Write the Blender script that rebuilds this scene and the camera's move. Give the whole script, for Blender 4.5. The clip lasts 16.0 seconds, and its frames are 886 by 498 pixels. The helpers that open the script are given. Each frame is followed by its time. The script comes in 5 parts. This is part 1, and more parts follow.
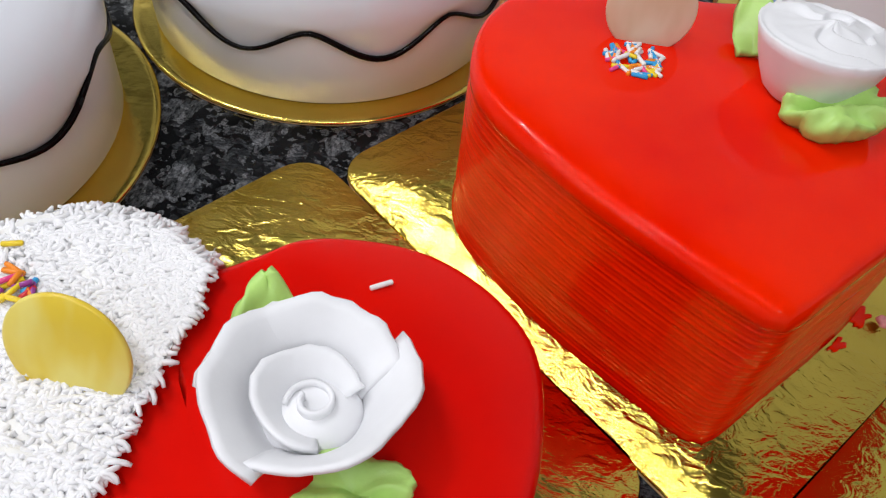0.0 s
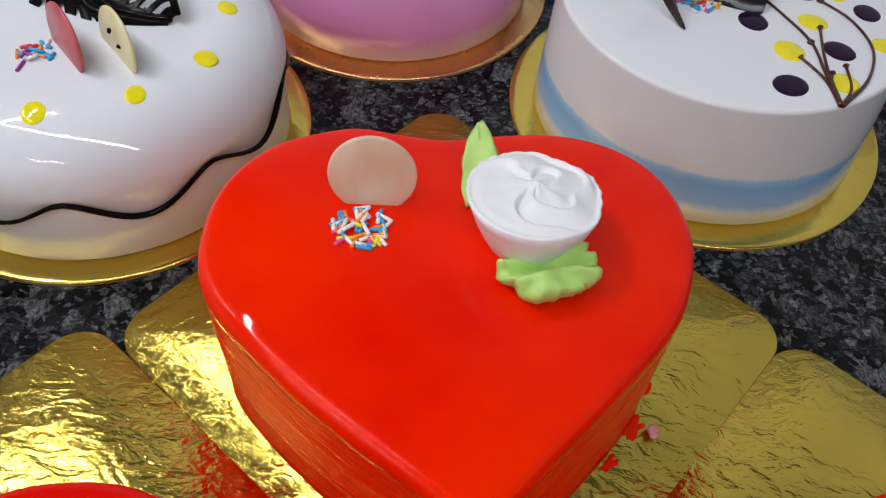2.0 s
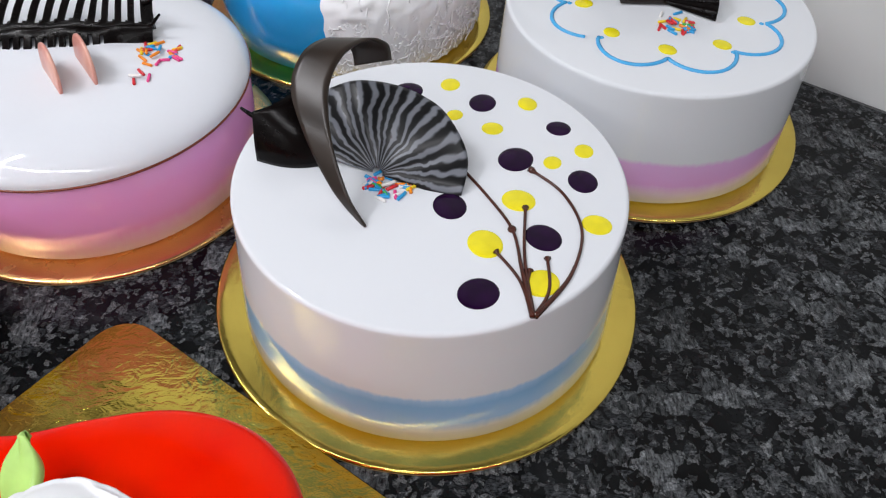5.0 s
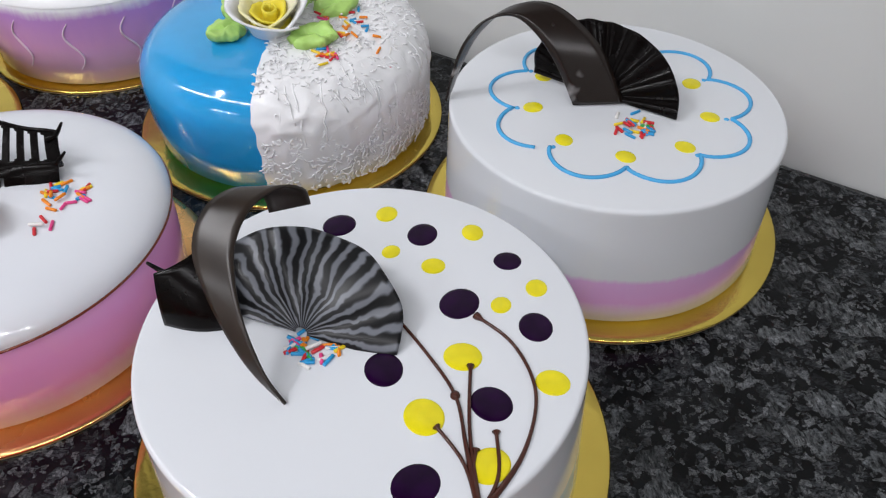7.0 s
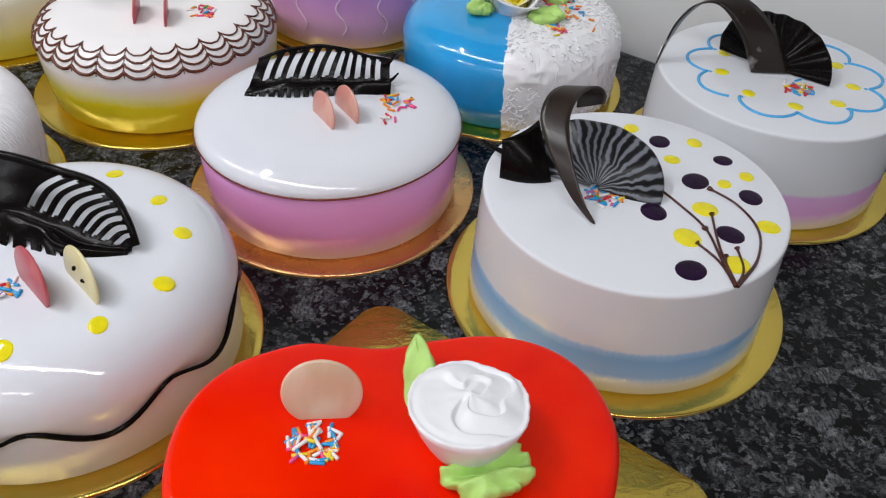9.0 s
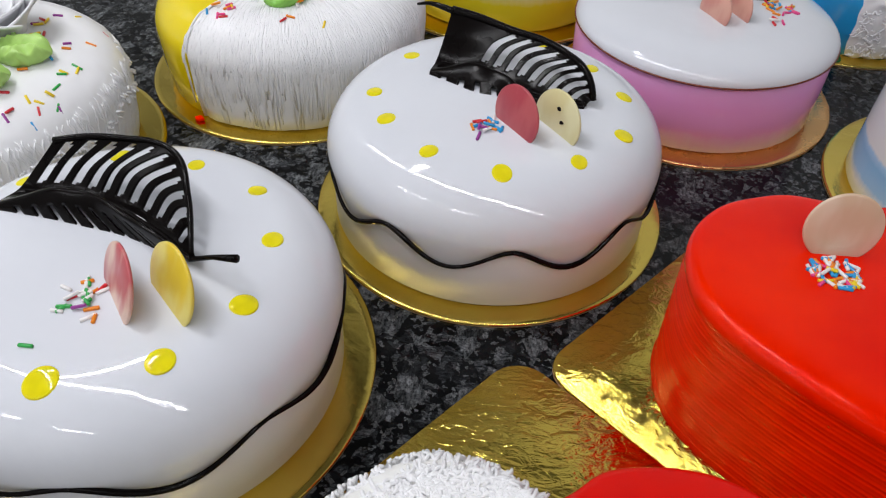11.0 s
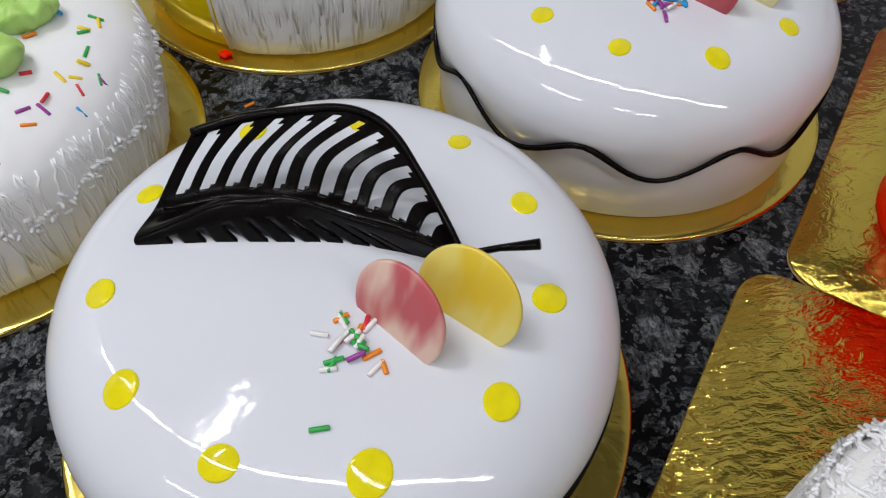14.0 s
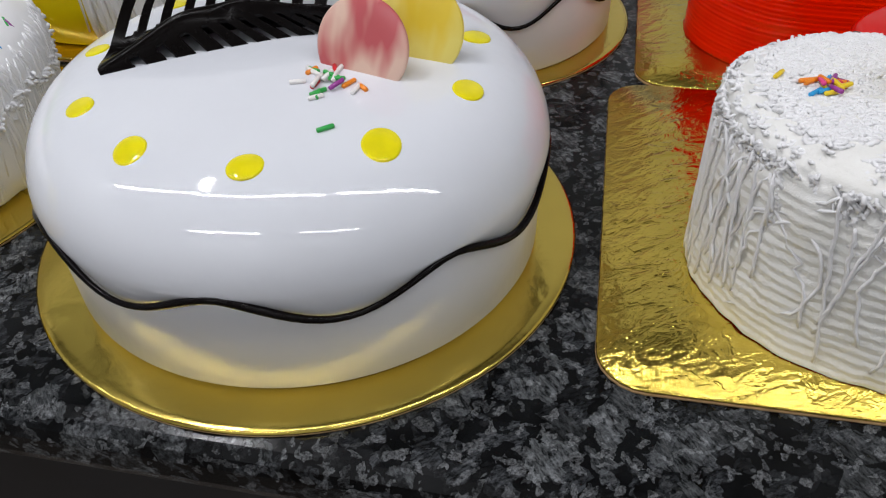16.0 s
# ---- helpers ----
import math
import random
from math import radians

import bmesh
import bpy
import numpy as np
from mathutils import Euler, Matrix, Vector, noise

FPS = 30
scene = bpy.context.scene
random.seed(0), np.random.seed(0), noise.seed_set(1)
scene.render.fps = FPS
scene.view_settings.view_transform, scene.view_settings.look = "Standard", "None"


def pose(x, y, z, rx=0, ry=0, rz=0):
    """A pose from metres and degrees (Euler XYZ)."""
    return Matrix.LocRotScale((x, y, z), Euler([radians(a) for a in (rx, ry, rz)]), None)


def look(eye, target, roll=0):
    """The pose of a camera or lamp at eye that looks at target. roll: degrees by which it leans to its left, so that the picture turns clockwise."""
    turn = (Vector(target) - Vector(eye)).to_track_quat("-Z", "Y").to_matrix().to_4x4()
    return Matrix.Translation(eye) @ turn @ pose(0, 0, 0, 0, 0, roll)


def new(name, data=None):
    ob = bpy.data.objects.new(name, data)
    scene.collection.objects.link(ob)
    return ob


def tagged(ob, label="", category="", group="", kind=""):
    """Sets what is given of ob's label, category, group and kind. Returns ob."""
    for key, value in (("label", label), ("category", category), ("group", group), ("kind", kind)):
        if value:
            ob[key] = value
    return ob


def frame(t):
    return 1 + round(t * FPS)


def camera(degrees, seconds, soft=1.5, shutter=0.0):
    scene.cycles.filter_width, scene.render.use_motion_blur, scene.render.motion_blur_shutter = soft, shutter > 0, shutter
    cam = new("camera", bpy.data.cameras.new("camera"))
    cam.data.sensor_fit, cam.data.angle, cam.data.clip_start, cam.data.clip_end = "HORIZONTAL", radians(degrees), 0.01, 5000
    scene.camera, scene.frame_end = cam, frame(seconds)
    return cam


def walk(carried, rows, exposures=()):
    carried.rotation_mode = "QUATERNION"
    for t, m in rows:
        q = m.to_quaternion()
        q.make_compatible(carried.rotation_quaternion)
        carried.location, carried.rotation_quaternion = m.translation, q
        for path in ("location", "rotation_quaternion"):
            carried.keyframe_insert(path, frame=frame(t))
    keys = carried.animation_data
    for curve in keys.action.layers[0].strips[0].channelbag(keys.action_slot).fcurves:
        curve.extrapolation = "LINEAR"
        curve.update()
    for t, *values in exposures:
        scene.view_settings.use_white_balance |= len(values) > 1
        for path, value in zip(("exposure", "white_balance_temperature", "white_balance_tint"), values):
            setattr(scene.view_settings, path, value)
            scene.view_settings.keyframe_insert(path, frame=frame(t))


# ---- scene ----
cam = camera(59.1, 16.0, soft=1.2)
PATH = [
    (0, (0.313, 0.312, 0.318), (0.171, 1.58, -1.222), 7.0),
    (0.5, (0.34, 0.338, 0.347), (0.245, 1.589, -1.211), 6.1),
    (1, (0.355, 0.368, 0.364), (0.285, 1.59, -1.218), 4.9),
    (1.5, (0.375, 0.379, 0.374), (0.327, 1.617, -1.196), 4.4),
    (2, (0.397, 0.392, 0.379), (0.375, 1.643, -1.181), 4.2),
    (2.5, (0.42, 0.404, 0.391), (0.424, 1.673, -1.154), 4.0),
    (3, (0.433, 0.413, 0.398), (0.46, 1.705, -1.129), 3.8),
    (3.5, (0.442, 0.421, 0.41), (0.476, 1.735, -1.097), 3.2),
    (4, (0.459, 0.443, 0.409), (0.501, 1.78, -1.078), 3.0),
    (4.5, (0.509, 0.483, 0.402), (0.596, 1.821, -1.082), 3.6),
    (5, (0.545, 0.522, 0.392), (0.657, 1.866, -1.085), 3.0),
    (5.2, (0.562, 0.535, 0.39), (0.68, 1.883, -1.083), 2.7),
    (7.3, (0.58, 0.598, 0.395), (0.711, 2.037, -0.987), -0.2),
    (7.5, (0.56, 0.577, 0.401), (0.687, 2.024, -0.974), 0.0),
    (8, (0.507, 0.51, 0.426), (0.621, 1.986, -0.919), 1.1),
    (8.5, (0.454, 0.444, 0.446), (0.563, 1.939, -0.878), 2.6),
    (9, (0.403, 0.39, 0.434), (0.477, 1.898, -0.878), 2.8),
    (9.5, (0.349, 0.351, 0.431), (0.384, 1.859, -0.882), 3.3),
    (10, (0.296, 0.311, 0.417), (0.259, 1.806, -0.911), 3.1),
    (10.2, (0.276, 0.296, 0.41), (0.201, 1.782, -0.928), 2.8),
    (12.3, (0.079, 0.319, 0.37), (-0.19, 1.73, -1.022), 1.4),
    (12.5, (0.071, 0.33, 0.378), (-0.191, 1.721, -1.035), 1.0),
    (13, (0.064, 0.379, 0.374), (-0.144, 1.723, -1.093), 0.5),
    (13.5, (0.046, 0.417, 0.367), (-0.074, 1.717, -1.149), 0.8),
    (14, (-0.008, 0.385, 0.349), (0.161, 1.6, -1.231), 1.0),
    (14.5, (-0.031, 0.349, 0.338), (0.351, 1.518, -1.239), 1.8),
    (15, (-0.069, 0.304, 0.328), (0.45, 1.579, -1.122), -0.7),
    (15.5, (-0.095, 0.273, 0.284), (0.513, 1.635, -1.049), -1.5),
    (16, (-0.104, 0.251, 0.259), (0.545, 1.626, -1.041), -1.7),
]
EXPOSURES = [(0.0, -0.16), (1.0, -0.14), (2.5, -0.3), (4.0, -0.06), (5.0, 0.17), (7.5, -0.02), (9.0, -0.12), (10.0, -0.26), (12.5, -0.46), (13.5, -0.52), (14.5, -0.48), (16.0, -0.44)]
walk(cam, [(t, look(eye, target, roll)) for t, eye, target, roll in PATH], EXPOSURES)

# ---- light ----
world = bpy.data.worlds.new("world")
scene.world = world
world.use_nodes = True
world.node_tree.nodes["Background"].inputs[0].default_value = (0.9, 0.95, 1.0, 1)
world.node_tree.nodes["Background"].inputs[1].default_value = 0.15

ANG = math.atan2(-0.608, 0.794)          # the counter's direction
ALONG, ACROSS = Vector((0.794, -0.608, 0)), Vector((0.608, 0.794, 0))
CEILING = 1.75


def place(u, n, z=0.0):
    """A point u metres along the counter and n across it."""
    return ALONG * u + ACROSS * n + Vector((0, 0, z))


# along, across, watts, length, turn; the short tube lies across the row, its spread narrowed to spare the wall
TUBES = [(-1.86, 0.05, 11.0, 1.15, 0), (-0.62, 0.05, 11.0, 1.15, 0), (0.62, 0.05, 11.0, 1.15, 0), (1.86, 0.05, 11.0, 1.15, 0), (-1.08, 0.40, 8.0, 0.46, 90),
         # unseen front pair, its watts raised as fill for the cakes' front sides
         (-0.95, -1.55, 15.0, 1.15, 0), (0.85, -1.55, 10.0, 1.15, 0)]
for u, n, watts, long, turn in TUBES:
    lamp = bpy.data.lights.new("tube_lamp", "AREA")
    lamp.shape, lamp.size, lamp.size_y, lamp.energy, lamp.color = "RECTANGLE", long, 0.05, watts, (0.955, 0.955, 1.0)
    lamp.spread = math.radians(140 if turn else 180)
    new("tube_lamp", lamp).matrix_world = Matrix.Translation(place(u, n, CEILING - 0.07)) @ pose(0, 0, 0, 0, 0, math.degrees(ANG) + turn)


# ---- materials ----
def material(name, rough=0.5, metal=0.0, spec=0.5, coat=0.0):
    m = bpy.data.materials.new(name)
    m.use_nodes = True
    b = m.node_tree.nodes["Principled BSDF"]
    b.inputs["Roughness"].default_value, b.inputs["Metallic"].default_value = rough, metal
    b.inputs["Specular IOR Level"].default_value, b.inputs["Coat Weight"].default_value = spec, coat
    b.inputs["Coat Roughness"].default_value = 0.04
    return m, m.node_tree, b


def node(tree, kind, **sets):
    n = tree.nodes.new(kind)
    for key, value in sets.items():
        if key in n.inputs:
            n.inputs[key].default_value = value
    return n


def coords(tree, scale=1.0, world_space=False):
    tc = tree.nodes.new("ShaderNodeTexCoord")
    mp = tree.nodes.new("ShaderNodeMapping")
    mp.inputs["Scale"].default_value = scale if isinstance(scale, tuple) else (scale,) * 3
    if world_space:
        geo = tree.nodes.new("ShaderNodeNewGeometry")
        tree.links.new(geo.outputs["Position"], mp.inputs["Vector"])
    else:
        tree.links.new(tc.outputs["Object"], mp.inputs["Vector"])
    return mp.outputs["Vector"]


def noise_tex(tree, vec, scale, detail=4, rough=0.55, distortion=0.0):
    n = node(tree, "ShaderNodeTexNoise", Scale=scale, Detail=detail, Roughness=rough, Distortion=distortion)
    tree.links.new(vec, n.inputs["Vector"])
    return n.outputs["Fac"]


def ramp(tree, fac, stops, interpolation="LINEAR"):
    r = tree.nodes.new("ShaderNodeValToRGB")
    r.color_ramp.interpolation = interpolation
    while len(r.color_ramp.elements) < len(stops):
        r.color_ramp.elements.new(0.5)
    for e, (p, c) in zip(r.color_ramp.elements, stops):
        e.position, e.color = p, (*c, 1)
    tree.links.new(fac, r.inputs["Fac"])
    return r.outputs["Color"]


def bump(tree, bsdf, height, strength, distance, chain=None):
    b = node(tree, "ShaderNodeBump", Strength=strength, Distance=distance)
    tree.links.new(height, b.inputs["Height"])
    if chain:
        tree.links.new(chain, b.inputs["Normal"])
    tree.links.new(b.outputs["Normal"], bsdf.inputs["Normal"])
    return b.outputs["Normal"]


def shade(c, k):
    return tuple(min(1.0, v * k) for v in c)


def plain(name, colour, rough=0.4, spec=0.5, metal=0.0, grain=60, vary=0.08, relief=0.15, coat=0.0, dist=0.0006, sub=0.0):
    """A surface of one colour with soft mottling at two scales and fine relief."""
    m, t, b = material(name, rough, metal, spec, coat)
    v = coords(t)
    f = noise_tex(t, v, grain, 5)
    t.links.new(ramp(t, f, [(0.25, shade(colour, 1 - vary)), (0.75, shade(colour, 1 + vary))]), b.inputs["Base Color"])
    bump(t, b, noise_tex(t, v, grain * 6, 3), relief, dist)
    if sub:
        b.inputs["Subsurface Weight"].default_value, b.inputs["Subsurface Scale"].default_value = sub, 0.006
    return m


def banded(name, stops, height, rough=0.08, streak=0.06, relief=0.04):
    """A glaze whose colour changes with the height over the base; stops: (height in metres, colour)."""
    m, t, b = material(name, rough, 0, 0.45, 0.0)
    tc = t.nodes.new("ShaderNodeTexCoord")
    sep = t.nodes.new("ShaderNodeSeparateXYZ")
    t.links.new(tc.outputs["Object"], sep.inputs[0])
    wob = noise_tex(t, coords(t, (22, 22, 60)), 1.0, 5, 0.6)
    fine = noise_tex(t, coords(t, (160, 160, 25)), 1.0, 3, 0.6)
    add = node(t, "ShaderNodeMath")
    add.operation = "MULTIPLY_ADD"
    t.links.new(wob, add.inputs[0])
    add.inputs[1].default_value = streak * height
    t.links.new(sep.outputs["Z"], add.inputs[2])
    add2 = node(t, "ShaderNodeMath")
    add2.operation = "MULTIPLY_ADD"
    t.links.new(fine, add2.inputs[0])
    add2.inputs[1].default_value = streak * height * 0.8
    t.links.new(add.outputs[0], add2.inputs[2])
    div = node(t, "ShaderNodeMath")
    div.operation = "DIVIDE"
    t.links.new(add2.outputs[0], div.inputs[0])
    div.inputs[1].default_value = height
    off = streak * 0.9
    t.links.new(ramp(t, div.outputs[0], [(min(1, z / height + off), c) for z, c in stops]), b.inputs["Base Color"])
    bump(t, b, noise_tex(t, coords(t, 30), 1.0, 3), relief, 0.002)
    return m


WHITE = plain("white_glaze", (0.68, 0.70, 0.745), 0.05, 0.68, grain=14, vary=0.02, relief=0.03, coat=0.0, dist=0.001)
for hollow, deep in ((30, 0.06), (95, 0.035)):
    tree = WHITE.node_tree
    last = tree.nodes["Principled BSDF"].inputs["Normal"].links[0].from_socket
    bump(tree, tree.nodes["Principled BSDF"], noise_tex(tree, coords(tree), hollow, 2), deep, 0.004, last)
SATIN = plain("white_satin_coat", (0.70, 0.71, 0.74), 0.24, 0.5, grain=14, vary=0.03, relief=0.08, dist=0.001)
CREAM = plain("white_cream", (0.77, 0.775, 0.79), 0.42, 0.4, grain=90, vary=0.03, relief=0.2, dist=0.0008)
SOFTWHITE = plain("smooth_cream", (0.83, 0.83, 0.84), 0.3, 0.4, grain=40, vary=0.03, relief=0.1)
CHOC = plain("dark_chocolate", (0.0035, 0.0025, 0.0024), 0.2, 0.10, grain=70, vary=0.4, relief=0.12)
YELLOW = plain("yellow_jelly", (0.76, 0.66, 0.008), 0.06, 0.45, grain=80, vary=0.12, relief=0.03)
PURPLE = plain("purple_jelly", (0.012, 0.0012, 0.020), 0.03, 0.16, grain=80, vary=0.5, relief=0.02)


def gold(name, crumple, rough, size, colour=(0.75, 0.57, 0.12), stretch=(1.0, 1.0, 1.0)):
    """Metal foil on card: broad swells, crossing creases and a fine grain."""
    m, t, b = material(name, rough, 1.0)
    v = coords(t, 1.0, True)
    patch = noise_tex(t, v, 9, 4)
    t.links.new(ramp(t, patch, [(0.3, shade(colour, 0.86)), (0.7, shade(colour, 1.1))]), b.inputs["Base Color"])
    t.links.new(ramp(t, noise_tex(t, v, 26, 4), [(0.3, (rough * 0.7,) * 3), (0.7, (rough * 1.5,) * 3)]), b.inputs["Roughness"])
    w = coords(t, stretch, True)
    one = bump(t, b, noise_tex(t, w, size, 3, 0.5, 0.8), crumple, 0.004)
    ridge = node(t, "ShaderNodeTexNoise", Scale=size * 2.2, Detail=3.0, Roughness=0.5, Distortion=1.2)
    ridge.noise_type = "RIDGED_MULTIFRACTAL"
    t.links.new(w, ridge.inputs["Vector"])
    two = bump(t, b, ridge.outputs["Fac"], crumple * 0.5, 0.0012, one)
    three = bump(t, b, noise_tex(t, w, size * 6, 3, 0.6, 0.4), crumple * 0.6, 0.0008, two)
    bump(t, b, noise_tex(t, v, 900, 2), 0.08, 0.0004, three)
    return m


GOLD_ROUND = gold("gold_card", 0.18, 0.16, 34)
GOLD_FOIL = gold("crumpled_gold_foil", 0.55, 0.10, 62, (0.76, 0.58, 0.11), (1.0, 1.9, 1.0))
GOLD_FINE = gold("pebbled_gold_foil", 0.34, 0.12, 85, (0.66, 0.50, 0.09), (1.0, 1.4, 1.0))
GOLD_COPPER = gold("copper_gold_card", 0.10, 0.24, 22, (0.80, 0.46, 0.18))
CARD_EDGE = plain("board_edge", (0.42, 0.27, 0.12), 0.6, 0.3, grain=200, vary=0.3)


def granite():
    """Dark stone: black ground, broken grey crystals of three sizes, each streaked and pitted."""
    m, t, b = material("black_granite", 0.16, 0, 0.15)
    v = coords(t, 1.0, True)
    warp = node(t, "ShaderNodeTexNoise", Scale=130.0, Detail=4.0)
    t.links.new(v, warp.inputs["Vector"])
    mixv = node(t, "ShaderNodeVectorMath")
    mixv.operation = "MULTIPLY_ADD"
    t.links.new(warp.outputs["Color"], mixv.inputs[0])
    mixv.inputs[1].default_value = (0.011, 0.011, 0.011)
    t.links.new(v, mixv.inputs[2])

    def blend(kind, a, c):
        n = t.nodes.new("ShaderNodeMix")
        n.data_type, n.blend_type = "RGBA", kind
        n.inputs[0].default_value = 1.0
        t.links.new(a, n.inputs[6])
        t.links.new(c, n.inputs[7])
        return n.outputs[2]
    total = ramp(t, noise_tex(t, v, 30, 6, 0.7), [(0.40, (0.0008, 0.0009, 0.001)), (0.80, (0.010, 0.011, 0.012))])
    for scale, lo, hi, col, streak, cut in ((70, 0.68, 1.0, (0.16, 0.17, 0.176), (420, 150, 420), 0.49), (150, 0.58, 1.0, (0.088, 0.094, 0.102), (300, 640, 500), 0.50), (310, 0.70, 0.98, (0.17, 0.176, 0.182), (700, 700, 700), 0.47)):
        vo = node(t, "ShaderNodeTexVoronoi", Scale=scale)
        t.links.new(mixv.outputs[0], vo.inputs["Vector"])
        sep = t.nodes.new("ShaderNodeSeparateColor")
        t.links.new(vo.outputs["Color"], sep.inputs[0])
        grains = ramp(t, noise_tex(t, coords(t, streak, True), 1.0, 6, 0.75), [(cut - 0.08, (0.01,) * 3), (cut + 0.20, (1.0,) * 3)])
        total = blend("ADD", total, blend("MULTIPLY", ramp(t, sep.outputs[0], [(lo, (0, 0, 0)), (hi, col)]), grains))
    t.links.new(total, b.inputs["Base Color"])
    t.links.new(ramp(t, noise_tex(t, v, 70, 4), [(0.3, (0.10,) * 3), (0.7, (0.26,) * 3)]), b.inputs["Roughness"])
    bump(t, b, noise_tex(t, v, 420, 3, 0.7), 0.04, 0.0005)
    return m


GRANITE = granite()
PAINT = plain("white_wall_paint", (0.68, 0.69, 0.68), 0.55, 0.3, grain=5, vary=0.03, relief=0.1)
# unseen ceiling, kept grey to cut its bounce and reflections
CEIL = plain("ceiling_paint", (0.38, 0.385, 0.39), 0.7, 0.2, grain=4, vary=0.03)
TILE = plain("brown_floor_tile", (0.12, 0.095, 0.075), 0.35, 0.4, grain=8, vary=0.25)
CABINET = plain("dark_cabinet_laminate", (0.02, 0.02, 0.022), 0.5, 0.4, grain=10, vary=0.3)
METAL = plain("white_enamel", (0.75, 0.75, 0.75), 0.35, 0.5)


def red_glaze(name, ribs, deep=(0.72, 0.005, 0.0), light=(0.86, 0.021, 0.0)):
    m, t, b = material(name, 0.03, 0, 0.27 if ribs else 0.17, 0.0)
    v = coords(t)
    f = noise_tex(t, v, 12, 3)
    t.links.new(ramp(t, f, [(0.3, deep), (0.7, light)]), b.inputs["Base Color"])
    soft = bump(t, b, noise_tex(t, v, 18, 2), 0.05, 0.003)
    if ribs:
        bump(t, b, noise_tex(t, coords(t, (60, 60, 420)), 1.0, 3), 0.14, 0.0008, soft)
    return m


RED_TOP, RED_SIDE = red_glaze("red_mirror_glaze", False), red_glaze("combed_red_glaze", True)
DEEP_RED = red_glaze("deep_red_mirror_glaze", False, (0.58, 0.003, 0.002), (0.68, 0.006, 0.002))


# ---- builders ----
def part(name, bm, mat, parent=None, label="", smooth=True):
    """Links a bmesh as one mesh object, under a thing or a part."""
    me = bpy.data.meshes.new(name)
    bm.to_mesh(me)
    bm.free()
    if smooth:
        me.polygons.foreach_set("use_smooth", [True] * len(me.polygons))
    me.materials.append(mat)
    ob = new(name, me)
    ob.parent = parent
    for poly in ob.data.polygons:
        if len(poly.vertices) > 8 and abs(poly.normal.z) > 0.999:
            poly.use_smooth = False      # broad flat faces stay flat
    return tagged(ob, label) if label else ob


def thing(name, m, label, category, group=""):
    ob = new(name)
    ob.empty_display_size = 0.03
    ob.matrix_world = m
    return tagged(ob, label, category, group)


def rings(loops, closed=True, cap_last=True, cap_first=False):
    """A bmesh skinned over loops of points of equal count."""
    bm = bmesh.new()
    vs = [[bm.verts.new(p) for p in loop] for loop in loops]
    n = len(vs[0])
    for a, b in zip(vs, vs[1:]):
        for i in range(n if closed else n - 1):
            j = (i + 1) % n
            bm.faces.new((a[i], a[j], b[j], b[i]))
    for flag, loop in ((cap_last, vs[-1]), (cap_first, list(reversed(vs[0])))):
        if flag:
            c = bm.verts.new(sum((v.co for v in loop), Vector()) / n)
            for i in range(n):
                bm.faces.new((loop[i], loop[(i + 1) % n], c))
    return bm


def lathe(profile, n=96, cap_first=False):
    return rings([[(r * math.cos(2 * math.pi * i / n), r * math.sin(2 * math.pi * i / n), z) for i in range(n)] for r, z in profile], cap_first=cap_first)


def tube(points, radius, sides=8, caps=True):
    """A rod along points; radius: a number or a function of 0..1."""
    pts = [Vector(p) for p in points]
    loops, side = [], None
    for i, p in enumerate(pts):
        d = (pts[min(i + 1, len(pts) - 1)] - pts[max(i - 1, 0)]).normalized()
        if side is None:
            side = d.orthogonal().normalized()
        side = (side - d * side.dot(d)).normalized()
        up = d.cross(side)
        r = radius(i / (len(pts) - 1)) if callable(radius) else radius
        loops.append([p + (side * math.cos(a) + up * math.sin(a)) * r for a in (2 * math.pi * k / sides for k in range(sides))])
    return rings(loops, cap_last=caps, cap_first=caps)


def spline(points, per=8, closed=False):
    """Catmull-Rom through points."""
    ps = [Vector(p) for p in points]
    n, out = len(ps), []
    for i in range(n if closed else n - 1):
        at = (lambda k: ps[k % n]) if closed else (lambda k: ps[max(0, min(n - 1, k))])
        a, b, c, d = at(i - 1), at(i), at(i + 1), at(i + 2)
        for k in range(per):
            t = k / per
            out.append(0.5 * (2 * b + (c - a) * t + (2 * a - 5 * b + 4 * c - d) * t * t + (3 * b - a - 3 * c + d) * t ** 3))
    if not closed:
        out.append(ps[-1])
    return out


def slab(outline, z0, z1, bevel=0.0008):
    """A flat plate with softened edges over a 2D outline."""
    c = sum((Vector((p[0], p[1])) for p in outline), Vector((0, 0))) / len(outline)

    def ring(k, z):
        return [(c.x + (p[0] - c.x) * k, c.y + (p[1] - c.y) * k, z) for p in outline]
    w = max((Vector((p[0], p[1])) - c).length for p in outline)
    k = 1 - bevel / w
    return rings([ring(k, z0), ring(1, z0 + bevel), ring(1, z1 - bevel), ring(k, z1), ring(0.6, z1)], cap_first=True)


def box(sx, sy, sz, bevel=0.0):
    bm = bmesh.new()
    bmesh.ops.create_cube(bm, size=1)
    bmesh.ops.scale(bm, vec=(sx, sy, sz), verts=bm.verts)
    if bevel:
        bmesh.ops.bevel(bm, geom=bm.edges, offset=bevel, segments=3, affect="EDGES", profile=0.5)
    return bm


# ---- the setting ----
def setting(name, bm, mat, m, label, category):
    ob = part(name, bm, mat, None, smooth=False)
    ob.matrix_world = m
    return tagged(ob, label, category, kind="structure")


TURN_Z = math.degrees(ANG)


def at_place(u, n, z):
    p = place(u, n, z)
    return pose(p.x, p.y, p.z, 0, 0, TURN_Z)


